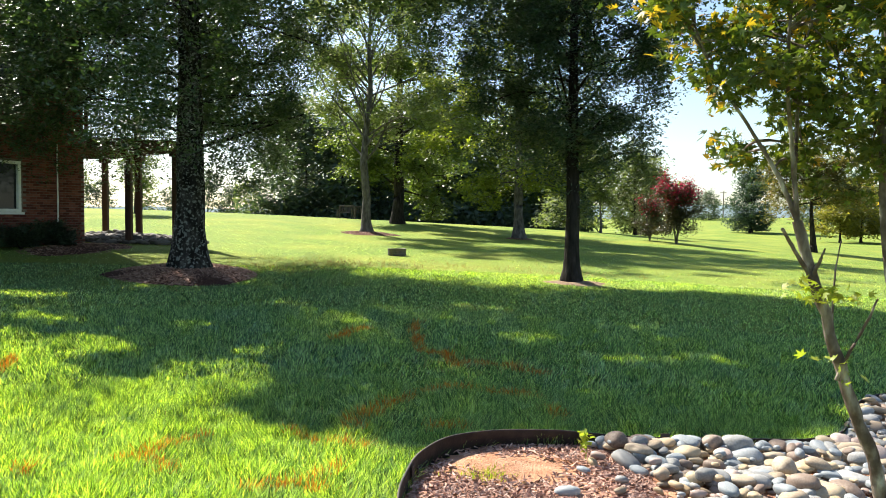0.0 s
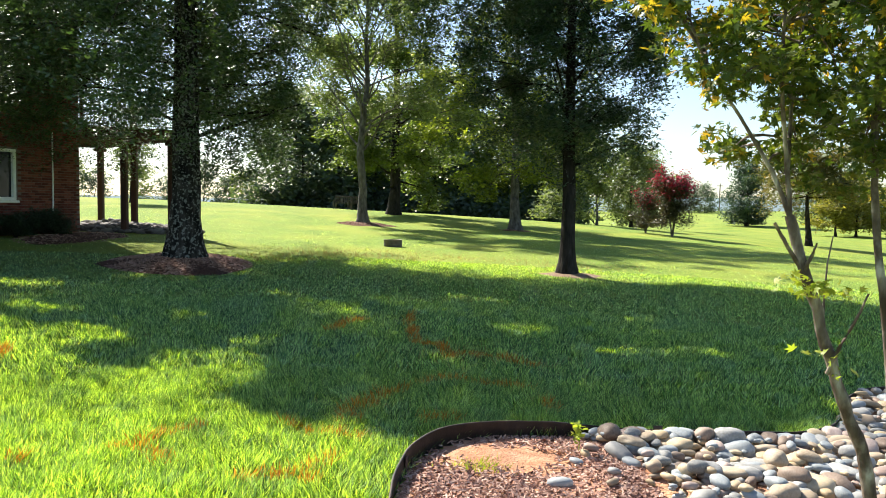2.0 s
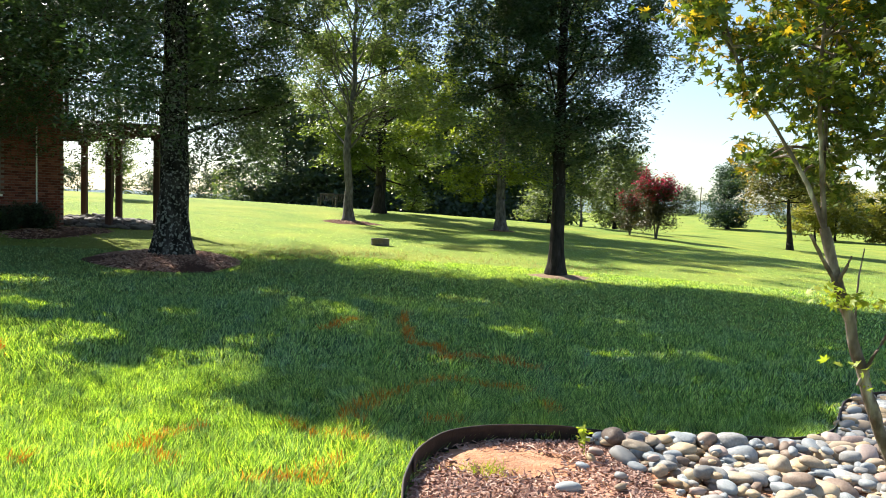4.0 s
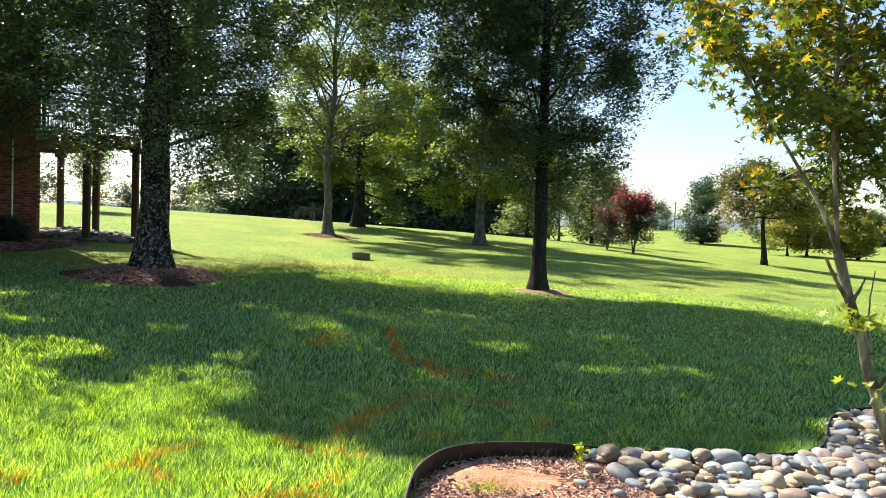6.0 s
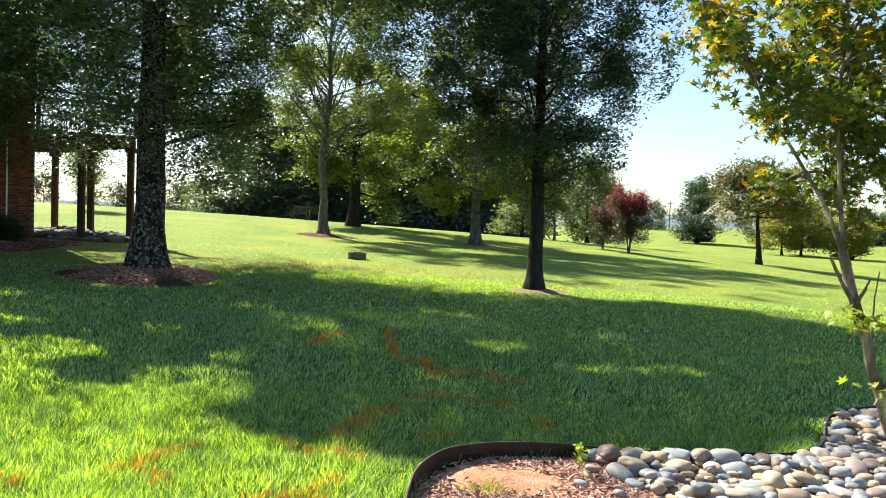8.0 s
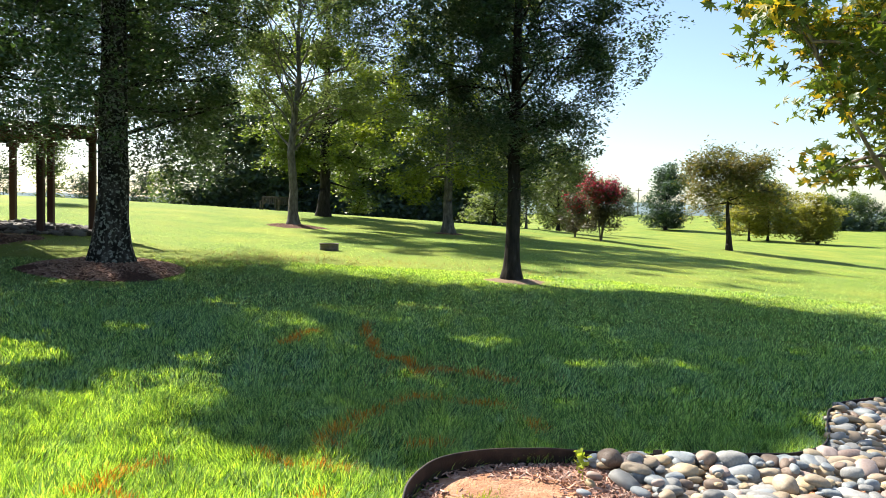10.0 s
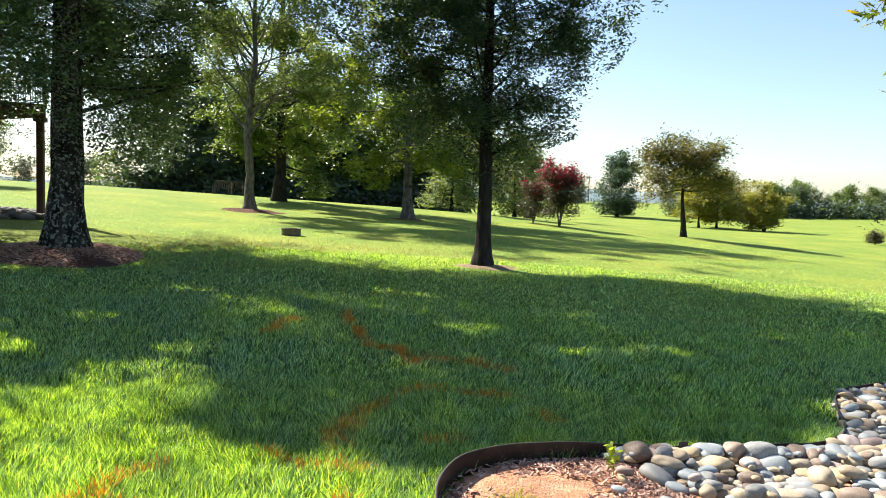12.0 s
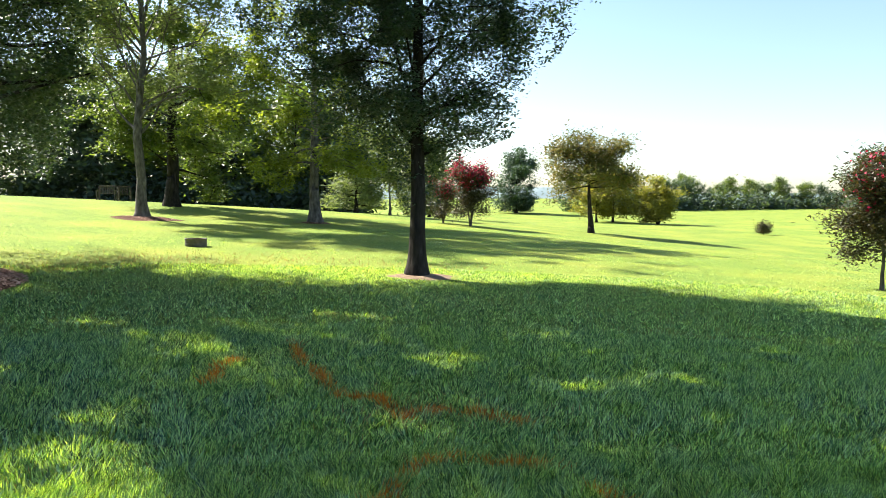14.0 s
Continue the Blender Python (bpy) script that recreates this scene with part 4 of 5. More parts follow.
for n, (px, py, lift, layer) in enumerate(spots):
    a = float(rs.lognormal(math.log(0.055), 0.4))
    a = min(max(a, 0.028), 0.125)
    m = pose(px, py, float(terrain(px, py)) + lift, rs.uniform(-16, 16), rs.uniform(-16, 16), rs.uniform(0, 360)) @ Matrix.Diagonal((a, a, a, 1))
    v = int(rs.integers(0, 14)) * 6 + tone[int(rs.integers(0, len(tone)))]
    if n < 300:
        piece("stone", variants[v], bed, m=m)
    else:
        rest.append((v, m))
coarse = [stone_mesh(500 + k, 2, sy=rs.uniform(0.5, 0.85), sz=rs.uniform(0.32, 0.54)) for k in range(14)]
by_tone = {}
for v, m in rest:
    me = coarse[v // 6]
    co = np.empty(len(me.vertices) * 3, np.float32)
    me.vertices.foreach_get("co", co)
    tri = np.empty(len(me.polygons) * 3, np.int32)
    me.polygons.foreach_get("vertices", tri)
    M = np.array(m)
    by_tone.setdefault(v % 6, []).append((co.reshape(-1, 3) @ M[:3, :3].T + M[:3, 3], tri.reshape(-1, 3)))
for k, bits in by_tone.items():
    tagged(piece("river_stones", mesh("river_stones", *joined(bits), STONES[k], True), bed), kind="stuff")

# bark chips on the bed
def chips(name, xs, ys, lift, size, parent, seed, material=CHIPS):
    r = np.random.default_rng(seed)
    n = len(xs)
    c = np.column_stack([xs, ys, terrain(xs, ys) + lift])
    nr = r.normal(size=(n, 3)) * 0.28 + np.array([0, 0, 1.0])
    nr /= np.linalg.norm(nr, axis=1)[:, None]
    t = np.cross(nr, r.normal(size=(n, 3)))
    t /= np.linalg.norm(t, axis=1)[:, None]
    b = np.cross(nr, t)
    l, w = (size * r.uniform(0.5, 1.6, n))[:, None], (size * r.uniform(0.18, 0.45, n))[:, None]
    h = nr * 0.006
    v = np.stack([c - t * l - b * w, c + t * l - b * w * 0.7, c + t * l + b * w * 0.8, c - t * l + b * w, c + h - t * l * 0.9, c + h + t * l * 0.9], 1)
    f = (np.arange(n)[:, None, None] * 6 + np.array([[[0, 1, 5, 4], [2, 3, 4, 5]]])).reshape(-1, 4)
    return tagged(piece(name, mesh(name, v.reshape(-1, 3), f, material), parent), kind="stuff")


r = np.random.default_rng(8)
cx, cy = r.uniform(-0.45, 1.2, 12500), r.uniform(2.6, 5.15, 12500)
bare = 1.25 * np.exp(-(((cx - 0.36) / 0.5) ** 2 + ((cy - 4.58) / 0.33) ** 2)) + 0.5 * np.exp(-(((cx + 0.12) / 0.2) ** 2 + ((cy - 4.75) / 0.2) ** 2))
good = inside(BED, cx + 0.02, cy + 0.02) & inside(BED, cx - 0.02, cy) & (r.random(12500) > bare * 1.05)
chips("bark_chips", cx[good], cy[good], 0.026, 0.023, bed, 9)

# ---- mulch rings and worn soil round the trunks ----
def mound(name, x, y, rx, ry, h, material, label, seed, n_chips=0):
    rr = np.linspace(0, 1, 14)
    th = np.linspace(0, 2 * np.pi, 49)[:-1]
    R, T = np.meshgrid(rr, th, indexing="ij")
    wob = 1 + 0.10 * np.sin(T * 3 + seed) + 0.05 * np.sin(T * 7 + seed * 2)
    px, py = x + rx * R * wob * np.cos(T), y + ry * R * wob * np.sin(T)
    pz = terrain(px, py) + (h + 0.05) * (1 - R ** 2) - 0.03 + 0.015 * np.sin(px * 9) * np.sin(py * 8) * (1 - R)
    i, j = np.meshgrid(np.arange(13), np.arange(48), indexing="ij")
    k = (j + 1) % 48
    ob = piece(name, mesh(name, np.stack([px, py, pz], -1), np.stack([i * 48 + j, (i + 1) * 48 + j, (i + 1) * 48 + k, i * 48 + k], -1).reshape(-1, 4), material, True))
    tagged(ob, label, "mulch", kind="structure")
    if n_chips:
        g = np.random.default_rng(seed)
        rad, t = np.sqrt(g.random(n_chips)) * 0.95, g.random(n_chips) * 2 * np.pi
        xs, ys = x + rx * rad * np.cos(t), y + ry * rad * np.sin(t)
        chips("bark_chips", xs, ys, (h + 0.05) * (1 - rad ** 2) - 0.015, 0.04, ob, seed + 1)
    return ob


RINGS = [(BIG_X - 0.05, BIG_Y - 0.15, 1.75, 1.7), (OAK_X + 0.1, OAK_Y - 0.05, 0.85, 0.7), (-3.7, 37.4, 1.6, 1.2), (3.95, 39.7, 0.9, 0.8)]
mound("mulch_ring", *RINGS[0], 0.20, MULCH, "raised ring of red-brown bark mulch round the old tree", 4, 5200)
mound("bare_soil_ring", *RINGS[1], 0.05, DIRT, "worn bare soil and surface roots round the trunk", 6, 0)
mound("mulch_ring", *RINGS[2], 0.10, MULCH, "thin mulch ring round the grey-barked tree", 7, 400)
mound("bare_soil_ring", *RINGS[3], 0.05, MULCH, "dark worn soil round the trunk", 8, 150)
mound("mulch_strip", -10.6, 21.6, 1.3, 2.6, 0.05, MULCH, "dark mulch along the foot of the brick wall", 12, 900)

# rock bed under the deck
rk = np.random.default_rng(23)
bits = {}
for n in range(520):
    x, y = rk.uniform(-13.2, -7.9), rk.uniform(23.6, 28.6)
    if inside([(-11.2, 23.6), (-9.6, 23.7), (-7.9, 24.9), (-9.6, 27.2), (-12.5, 28.8), (-13.4, 26.6)], x, y):
        v = int(rk.integers(0, 14)) * 6 + (1, 4, 4, 4)[int(rk.integers(0, 4))]
        a = rk.uniform(0.10, 0.22)
        m = pose(x, y, float(terrain(x, y)) + rk.uniform(0.0, 0.12), rk.uniform(-20, 20), rk.uniform(-20, 20), rk.uniform(0, 360)) @ Matrix.Diagonal((a, a, a, 1))
        me = coarse[v // 6]
        co = np.empty(len(me.vertices) * 3, np.float32)
        me.vertices.foreach_get("co", co)
        tri = np.empty(len(me.polygons) * 3, np.int32)
        me.polygons.foreach_get("vertices", tri)
        M = np.array(m)
        bits.setdefault(v % 6, []).append((co.reshape(-1, 3) @ M[:3, :3].T + M[:3, 3], tri.reshape(-1, 3)))
rock_bed = mound("rock_bed", -10.6, 26.0, 2.2, 2.0, 0.02, MULCH, "bed of grey river rocks under the deck", 14)
for k, b in bits.items():
    tagged(piece("river_rocks", mesh("river_rocks", *joined(b), ROCK, True), rock_bed), kind="stuff")

# low dark shrubs at the wall
for k, (s, out) in enumerate(((1.55, 0.75), (2.7, 0.8), (3.7, 0.8))):
    p = HM @ Vector((s, out, 0))
    tree("foundation_shrub", p.x, p.y, "low dark evergreen shrub at the foot of the brick wall", "shrub", 400 + k, 0.27, 0.03, 0.04, 0.42,
         7000, 0.07, LEAF_DEEP, BARK_DARK, limbs=14, rise=(5, 70), stems=3, spread=0.10, detailed=False, group="shrubs along the wall")

# ---- fire ring ----
ringt = thing("fire_ring", on(-1.62, 24.8), "low round rusty steel fire ring on the lawn", "fire pit")
prof = [(0.30, -0.05), (0.30, 0.05), (0.306, 0.06), (0.30, 0.07), (0.30, 0.13), (0.306, 0.14), (0.30, 0.15), (0.30, 0.20), (0.315, 0.205), (0.315, 0.225), (0.28, 0.225), (0.275, 0.2), (0.275, -0.05)]
th = np.linspace(0, 2 * np.pi, 41)[:-1]
rv = np.stack([np.stack([a * np.cos(th), a * np.sin(th), np.full(40, b)], -1) for a, b in prof])
i, j = np.meshgrid(np.arange(len(prof) - 1), np.arange(40), indexing="ij")
k = (j + 1) % 40
piece("ring_wall", mesh("ring_wall", rv.reshape(-1, 3), np.stack([i * 40 + j, i * 40 + k, (i + 1) * 40 + k, (i + 1) * 40 + j], -1).reshape(-1, 4), GALVANISED, True), ringt)
piece("ash_bed", mesh("ash_bed", np.r_[[[0, 0, 0.06]], np.stack([0.274 * np.cos(th), 0.274 * np.sin(th), np.full(40, 0.03)], -1)],
                      [(0, 1 + a, 1 + (a + 1) % 40) for a in range(40)], MULCH), ringt)


# ---- garden bench ----
def bench(x, y, turn, wide):
    b = thing("garden_bench", on(x, y), "weathered slatted wooden garden bench on the ridge", "bench", "benches on the ridge", turn)
    for k in range(4):
        part("seat_slat", box_bm((-wide / 2, -0.25 + k * 0.115, 0.42), (wide / 2, -0.155 + k * 0.115, 0.45), 0.004), WEATHERED, b)
    n = int(wide / 0.14)
    for k in range(n):
        x0 = -wide / 2 + 0.06 + k * (wide - 0.12) / n
        part("back_slat", box_bm((x0, 0.22, 0.48), (x0 + 0.06, 0.245, 0.88), 0.004), WEATHERED, b)
    part("back_rail", box_bm((-wide / 2, 0.20, 0.88), (wide / 2, 0.26, 0.96), 0.006), WEATHERED, b)
    for sx in (-1, 1):
        part("arm", box_bm((sx * wide / 2 - 0.04, -0.28, 0.62), (sx * wide / 2 + 0.04, 0.22, 0.66), 0.006), WEATHERED, b)
        for yy, h in ((-0.24, 0.62), (0.21, 0.9)):
            part("leg", box_bm((sx * wide / 2 - 0.035, yy - 0.035, -0.05), (sx * wide / 2 + 0.035, yy + 0.035, h), 0.004), WEATHERED, b)


bench(-7.0, 54.6, -14, 1.1)
bench(-6.0, 55.0, 8, 0.7)

# ---- near maple ----
maple = thing("japanese_maple", on(1.33, 2.02), "young maple with bare leaning grey stems and green-gold leaves", "tree")
MO = np.array(on(1.33, 2.02))
rng = np.random.default_rng(77)


def limb_part(name, pts, r0, r1, sides=9, label=""):
    p = np.array(pts, float)
    t = np.linspace(0, len(p) - 1, (len(p) - 1) * 4 + 1)
    fine = np.stack([np.interp(t, np.arange(len(p)), p[:, k]) for k in range(3)], -1)
    for _ in range(3):
        fine[1:-1] = (fine[:-2] + 2 * fine[1:-1] + fine[2:]) / 4
    fine[1:-1] += rng.normal(size=(len(fine) - 2, 3)) * r0 * 0.09
    rad = np.linspace(r0, r1, len(fine)) * (1 + 0.07 * np.sin(np.arange(len(fine)) * 1.7))
    return piece(name, mesh(name, *tube(fine - MO, rad, sides), BARK_MAPLE, True), maple, label), fine


_, s1 = limb_part("stem", [(1.36, 2.0, -0.1), (1.335, 2.02, 0.45), (1.295, 2.03, 0.83), (1.252, 2.03, 0.94), (1.19, 2.03, 1.09), (1.135, 2.03, 1.25), (1.056, 2.04, 1.50),
                           (1.005, 2.05, 1.69)], 0.0245, 0.017)
_, s1a = limb_part("limb", [(1.005, 2.05, 1.69), (0.965, 2.06, 1.80), (0.90, 2.08, 1.93), (0.83, 2.1, 2.05), (0.74, 2.12, 2.18), (0.66, 2.15, 2.42)], 0.0092, 0.003)
_, s1b = limb_part("limb", [(1.005, 2.05, 1.69), (0.99, 2.05, 1.86), (0.965, 2.03, 2.0), (0.935, 2.0, 2.2), (0.95, 1.98, 2.6), (1.0, 1.95, 3.0)], 0.0095, 0.003)
_, s1c = limb_part("limb", [(0.99, 2.05, 1.83), (1.02, 2.1, 1.98), (1.05, 2.16, 2.2), (1.16, 2.25, 2.55)], 0.0085, 0.003)
_, s2 = limb_part("stem", [(1.34, 2.0, 0.5), (1.345, 1.97, 0.8), (1.325, 1.97, 1.15), (1.285, 1.98, 1.45), (1.255, 1.99, 1.7), (1.25, 2.0, 2.0), (1.27, 2.02, 2.4), (1.35, 2.0, 2.9)], 0.0185, 0.007)
_, s3 = limb_part("stem", [(1.36, 2.05, 0.3), (1.52, 2.15, 0.9), (1.68, 2.25, 1.6), (1.85, 2.3, 2.3), (1.95, 2.3, 2.9)], 0.036, 0.010)
limb_part("dead_twig", [(1.06, 2.035, 1.48), (1.02, 2.02, 1.54), (0.965, 2.0, 1.61), (0.925, 1.98, 1.665)], 0.008, 0.0055, 6, "bare broken twig")
limb_part("dead_twig", [(1.05, 2.03, 1.51), (1.062, 2.0, 1.56), (1.065, 1.98, 1.60)], 0.008, 0.003, 6)
limb_part("dead_twig", [(1.14, 2.03, 1.16), (1.165, 2.0, 1.26), (1.205, 1.97, 1.36), (1.225, 1.95, 1.44)], 0.007, 0.003, 6)
limb_part("dead_twig", [(1.12, 2.03, 1.24), (1.135, 2.06, 1.36), (1.16, 2.1, 1.5), (1.19, 2.12, 1.62)], 0.005, 0.002, 6)

# branchlets and their clumps of lobed leaves
src = np.concatenate([s1a[6:], s1b[6:], s1c[4:], s2[20:], s3[9:]])
clumps = []
CC, CR = np.array([1.52, 2.17, 2.40]), np.array([1.12, 0.66, 0.66])
bits = []


def crown_edge(e):
    """How far inside the crown's leaning outer edge a point lies."""
    return (e[..., 0] + 0.18) / (e[..., 1] + 0.5) - np.interp(e[..., 2], (1.8, 1.86, 1.99, 2.08, 2.21, 2.325, 2.42, 2.6), (0.41, 0.385, 0.352, 0.342, 0.327, 0.28, 0.235, 0.17))


while len(clumps) < 1050:
    u = rng.normal(size=3)
    u /= np.linalg.norm(u)
    e = CC + u * CR * rng.uniform(0.25, 1.0) ** 0.5
    if e[2] < 1.84 + 0.05 * rng.normal() or crown_edge(e) < 0.012 * rng.normal():
        continue
    s0 = src[np.argmin(np.linalg.norm(src - e, axis=1) + rng.uniform(0, 0.25, len(src)))]
    mid = (s0 + e) / 2 + np.array([0, 0, 0.06]) + rng.normal(size=3) * 0.04
    if len(clumps) % 4 == 0:
        t = np.linspace(0, 1, 6)[:, None]
        path = (1 - t) ** 2 * s0 + 2 * t * (1 - t) * mid + t ** 2 * e
        bits.append(tube(path - MO, np.linspace(0.0055, 0.0016, 6), 4))
        clumps.extend([path[4], path[3]])
    clumps.append(e)
tagged(piece("fine_branching", mesh("fine_branching", *joined(bits), BARK_MAPLE, True), maple), kind="stuff")


def lobed(centres, size, r, material, name, down=0.5):
    """Five-pointed leaves, each a fan round its middle, tips bent down."""
    n = len(centres)
    nr = r.normal(size=(n, 3)) * 0.75 + np.array([0, 0, 1.0])
    nr /= np.linalg.norm(nr, axis=1)[:, None]
    t = np.cross(nr, r.normal(size=(n, 3)))
    t /= np.linalg.norm(t, axis=1)[:, None]
    b = np.cross(nr, t)
    s = (size * r.uniform(0.6, 1.25, n))[:, None]
    rad = [1.0, 0.42, 0.92, 0.36, 0.66, 0.16, 0.16, 0.66, 0.36, 0.92, 0.42]
    angs = [90, 68, 45, 22, 0, -60, -120, 180, 158, 135, 112]
    vs = [centres]
    for q, a in zip(rad, angs):
        vs.append(centres + s * q * (math.cos(radians(a)) * t + math.sin(radians(a)) * b) - nr * s * down * 0.3 * q * q)
    v = np.stack(vs, 1).reshape(-1, 3)
    f = (np.arange(n)[:, None, None] * 12 + np.array([[[0, 1 + k, 1 + (k + 1) % 11] for k in range(11)]])).reshape(-1, 3)
    return piece(name, mesh(name, v, f, material), maple)


clumps = np.array(clumps)
pick = rng.integers(0, len(clumps), 22000)
c = clumps[pick] + rng.normal(size=(22000, 3)) * np.array([0.038, 0.038, 0.024])
c = c[c[:, 2] > 1.72]
rim = crown_edge(c)
c, rim = c[rim > -0.03], rim[rim > -0.03]
# more gold towards rim and top, where leaf colour stands in for sunlight
gold = rng.random(len(c)) < 0.02 + 0.25 * np.clip(1 - rim / 0.03, 0, 1) + 0.32 * np.clip((c[:, 2] - 2.2) / 0.3, 0, 1)
lobed(c[~gold] - MO, 0.0315, rng, LEAF_MAPLE, "green_leaves")
tagged(lobed(c[gold] - MO, 0.0315, rng, LEAF_MAPLE_GOLD, "golden_leaves"), "yellow and orange leaves, some turning, some coloured as sunlit rim and top")
tuft = np.concatenate([np.array([1.05, 2.0, 1.46]) + rng.normal(size=(42, 3)) * (0.05, 0.04, 0.022),
                       np.array([1.13, 2.0, 1.44]) + rng.normal(size=(16, 3)) * (0.04, 0.04, 0.02),
                       np.array([1.10, 2.0, 1.235]) + rng.normal(size=(7, 3)) * (0.03, 0.03, 0.012), np.array([1.17, 2.0, 1.19]) + rng.normal(size=(8, 3)) * (0.02, 0.03, 0.02)])
tagged(lobed(tuft - MO, 0.030, rng, LEAF_SPROUT, "new_growth"), "bright lime new shoots on the stem", kind="stuff")

# ---- seedling and weeds in the bed ----
sp = thing("seedling", on(0.83, 4.74, 0.03), "small bright green seedling in the clay", "plant")
piece("stem", mesh("stem", *tube([(0, 0, -0.02), (0.005, 0, 0.08), (0, 0.005, 0.17)], [0.004, 0.003, 0.002], 5), LEAF_SPROUT, True), sp)
r = np.random.default_rng(5)
c = np.column_stack([r.normal(0, 0.028, 34), r.normal(0, 0.028, 34), r.uniform(0.06, 0.19, 34)])
piece("leaves", mesh("leaves", *leaf_quads(c, 0.05, r, 0.3, 0.75), LEAF_SPROUT), sp)

# ---- lawn blades ----
def blades(name, xs, ys, height, width, material, seed, label, lean=0.55):
    """Single blades that lean together in tufts, taller and shorter patch by patch."""
    r = np.random.default_rng(seed)
    n = len(xs)
    p = np.column_stack([xs, ys, terrain(xs, ys) - 0.004])
    a = r.uniform(0, 2 * np.pi, n)
    side = np.column_stack([np.cos(a), np.sin(a), np.zeros(n)]) * (width * r.uniform(0.6, 1.3, n) / 2)[:, None]
    tuft = lumps(np.column_stack([xs, ys, np.zeros(n)]), 7.0, 1.0)
    h = height * r.uniform(0.5, 1.3, n) * (1 + 0.45 * tuft)
    way = 3.2 * lumps(np.column_stack([ys, xs, np.ones(n)]), 4.3, 2.0) + 2.5 * lumps(np.column_stack([xs, ys, np.zeros(n)]), 0.9, 3.0)
    comb = np.column_stack([np.cos(way), np.sin(way)]) * 0.5
    bend = np.column_stack([r.normal(size=(n, 2)) * 0.8 + comb, np.zeros(n)]) * (h * lean)[:, None]
    v = np.stack([p - side, p + side, p + bend + np.column_stack([np.zeros(n), np.zeros(n), h])], 1)
    ob = piece(name, mesh(name, v.reshape(-1, 3), np.arange(n * 3).reshape(-1, 3), material))
    return tagged(ob, label, "grass", kind="stuff")


def wedge(r0, r1, density, seed):
    r = np.random.default_rng(seed)
    a0, a1 = radians(-38), radians(50)
    n = int(density * 0.5 * (r1 * r1 - r0 * r0) * (a1 - a0))
    rad, a = np.sqrt(r.uniform(r0 * r0, r1 * r1, n)), r.uniform(a0, a1, n) + r.normal(size=n) * 0.06
    x, y = -0.7 + rad * np.sin(a), rad * np.cos(a)
    ok = ~inside(BED, x, y)
    for cx, cy, rx, ry in RINGS:
        ok &= ((x - cx) / rx) ** 2 + ((y - cy) / ry) ** 2 > 0.85 + 0.25 * r.random(n)
    clump = np.sin(x * 3.1 + np.sin(y * 2.3)) * np.sin(y * 2.7 + np.sin(x * 1.9))
    ok &= (x + 1.62) ** 2 + (y - 24.7) ** 2 > 0.3
    ok &= r.random(n) < (0.8 + 0.2 * clump) * np.interp(rad, (24, 46), (1.0, 0.15))
    return x[ok], y[ok]


for r0, r1, dens, h, w, sd in ((2.5, 7.0, 12500, 0.072, 0.0088, 1), (7.0, 12.0, 4300, 0.064, 0.014, 2), (12.0, 20.0, 1200, 0.038, 0.014, 3), (20.0, 44.0, 110, 0.026, 0.017, 4)):
    x, y = wedge(r0, r1, dens, sd)
    blades("lawn_grass", x, y, h, w, GRASS, sd + 10, "green mown lawn grass blades")

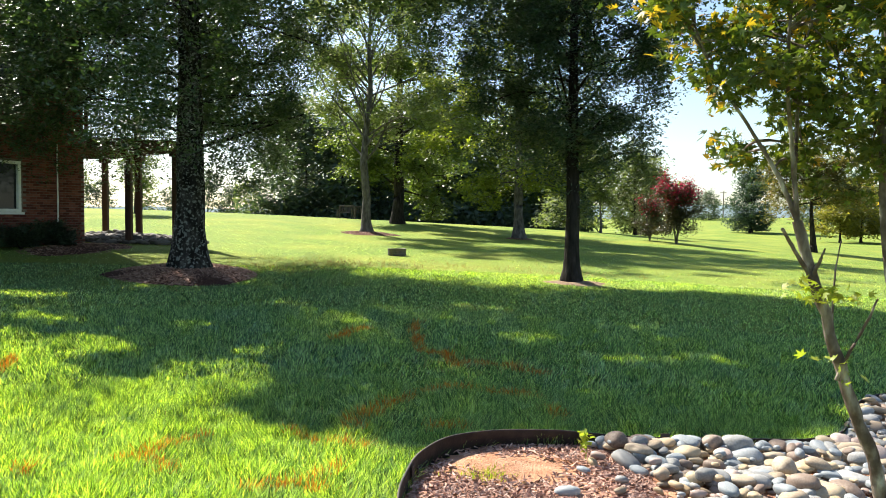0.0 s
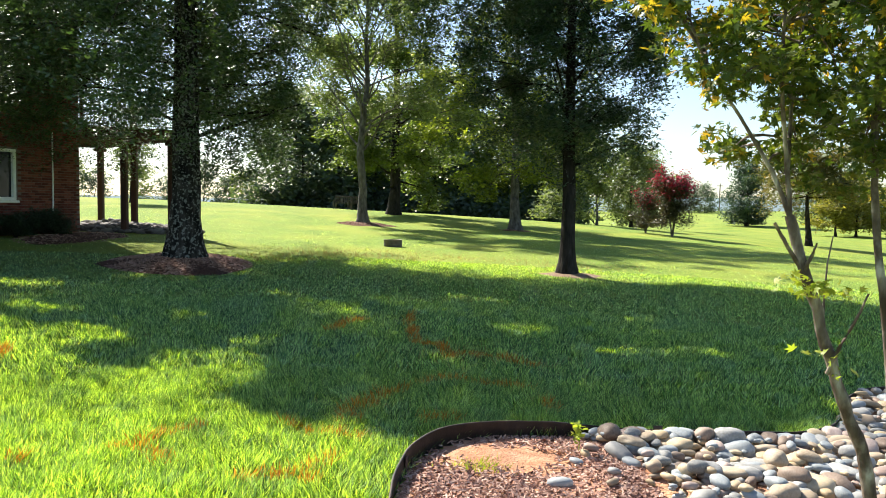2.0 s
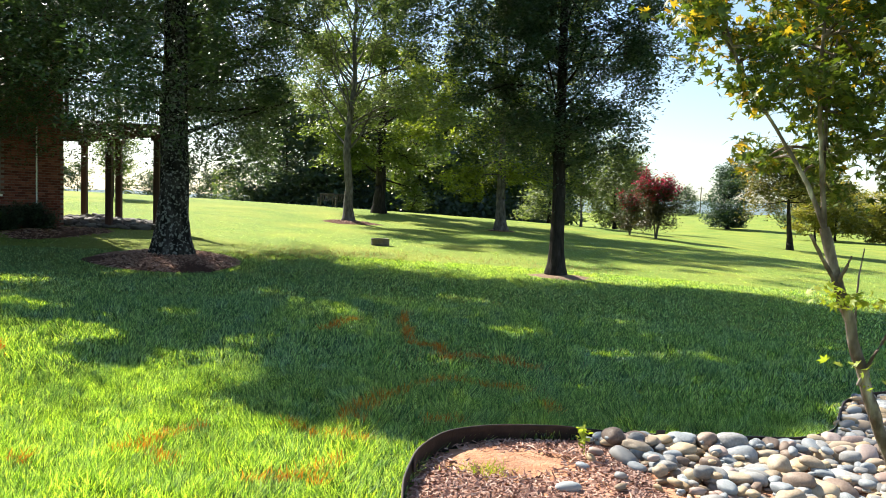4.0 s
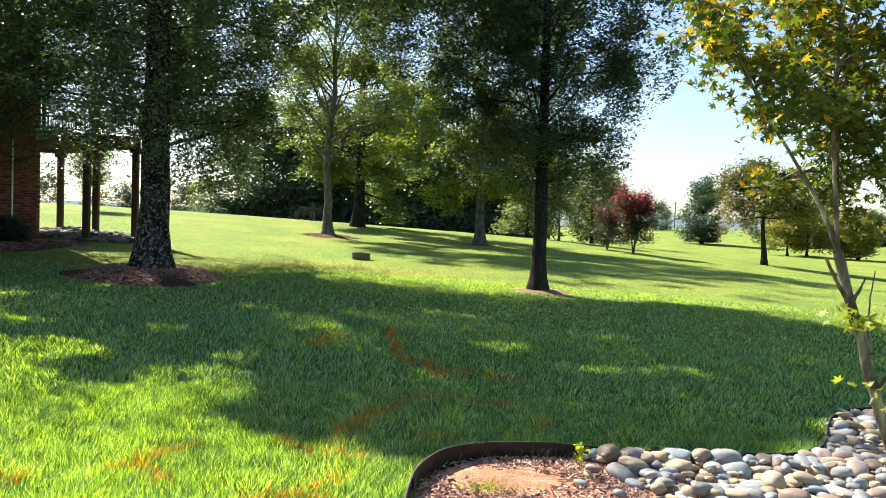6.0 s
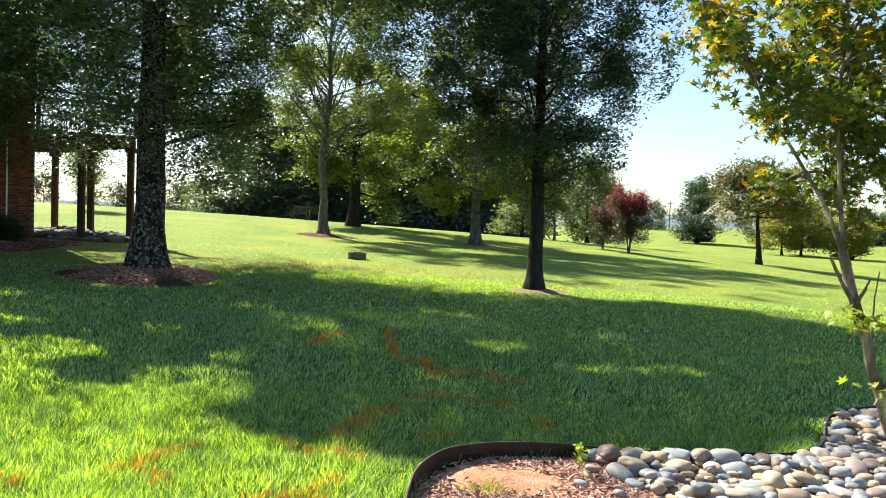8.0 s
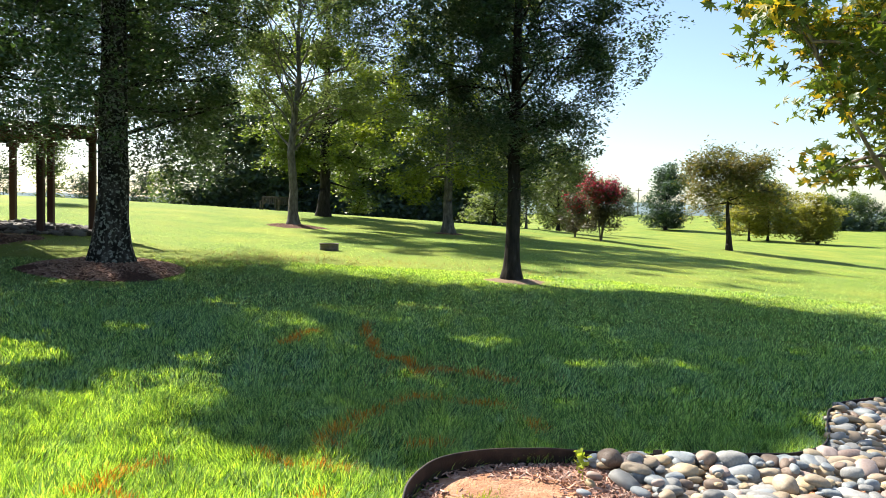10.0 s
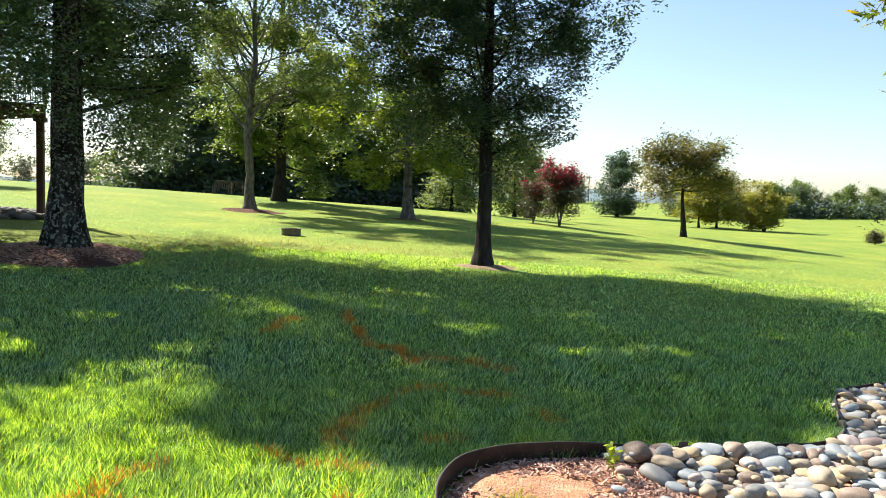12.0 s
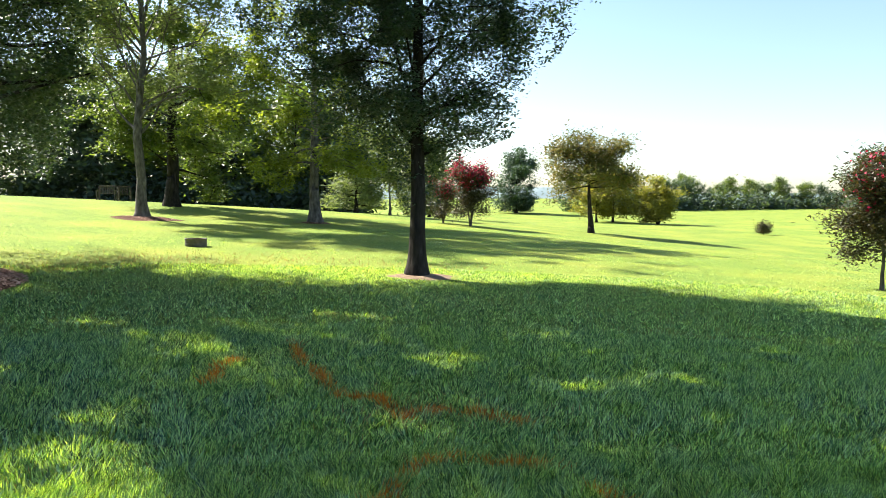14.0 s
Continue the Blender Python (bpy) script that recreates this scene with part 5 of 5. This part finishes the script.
r = np.random.default_rng(44)
rad, a = 16 * np.sqrt(r.random(60000)), r.uniform(0, 2 * np.pi, 60000)
x, y = -0.7 + rad * np.sin(a), rad * np.cos(a)
ok = ~inside(BED, x, y) & ((x - BIG_X) ** 2 + (y - BIG_Y) ** 2 > 4)
blades("lawn_grass", x[ok], y[ok], 0.055, 0.03, GRASS, 45, "green mown lawn grass blades")
r = np.random.default_rng(6)
MARKS = [[(-1.5, 9.03), (-1.34, 9.85), (-1.17, 10.07)], [(-0.53, 10.97), (-0.55, 10.17), (-0.44, 8.96), (-0.43, 8.42), (-0.09, 8.32), (-0.02, 7.68)],
         [(0.0, 7.78), (0.35, 7.92), (0.67, 7.63), (0.92, 7.45)], [(-0.73, 5.61), (-0.63, 6.06), (-0.33, 6.57), (-0.12, 6.77), (0.34, 6.71), (0.74, 6.47)],
         [(0.81, 6.14), (0.8, 5.82)], [(-0.88, 5.19), (-0.75, 5.37)], [(-0.28, 5.4), (0.0, 5.49)], [(-4.4, 6.79), (-4.59, 7.34)], [(-2.32, 4.46), (-2.13, 4.56), (-1.9, 4.3)],
         [(-2.17, 4.67), (-2.05, 4.95), (-1.85, 5.0)], [(-1.36, 4.04), (-1.09, 4.19), (-0.96, 4.27), (-0.83, 4.51)], [(-1.3, 5.18), (-1.08, 4.99), (-0.7, 4.86)],
         [(-0.9, 5.39), (-0.74, 5.87)], [(-1.01, 4.18), (-0.92, 4.02)], [(-2.75, 4.15), (-2.85, 4.3)]]
mx, my = [], []
for line in MARKS:
    p = smooth_line(line, 60)
    L = np.linalg.norm(np.diff(p, axis=0), axis=1).sum()
    n = int(L * 480)
    k = r.integers(0, 60, n)
    use = r.random(n) < 0.35 + 0.65 * (np.sin(k * 0.35 + L) > -0.2)
    q = p[k] + r.normal(size=(n, 2)) * 0.034
    mx.append(q[use, 0])
    my.append(q[use, 1])
blades("marked_grass", np.concatenate(mx), np.concatenate(my), 0.08, 0.0145, PAINTED_GRASS, 31, "grass blades stained orange in curved lines")
dx, dy = [], []
for cx, cy, sx, sy, n in ((0.15, 7.9, 0.4, 0.3, 420), (0.9, 7.6, 0.3, 0.2, 150), (-2.6, 20.6, 1.5, 0.7, 700), (0.2, 21.5, 2.2, 1.0, 900), (4, 20.5, 1.2, 0.6, 350), (-4.2, 19.3, 0.9, 0.5, 500),
                          (1.5, 14.5, 4, 3, 500), (-1, 6, 2.5, 1.5, 700)):
    dx.append(r.normal(cx, sx, n))
    dy.append(r.normal(cy, sy, n))
dx, dy = np.concatenate(dx), np.concatenate(dy)
ok = ~inside(BED, dx, dy)
blades("dry_grass", dx[ok], dy[ok], 0.065, 0.016, DRY_GRASS, 32, "straw-coloured dry grass blades in the lawn")
r = np.random.default_rng(66)
blades("bed_weeds", r.normal(0.1, 0.12, 260), r.normal(4.42, 0.06, 260), 0.055, 0.012, LEAF_SPROUT, 33, "low green weeds sprouting in the clay bed")
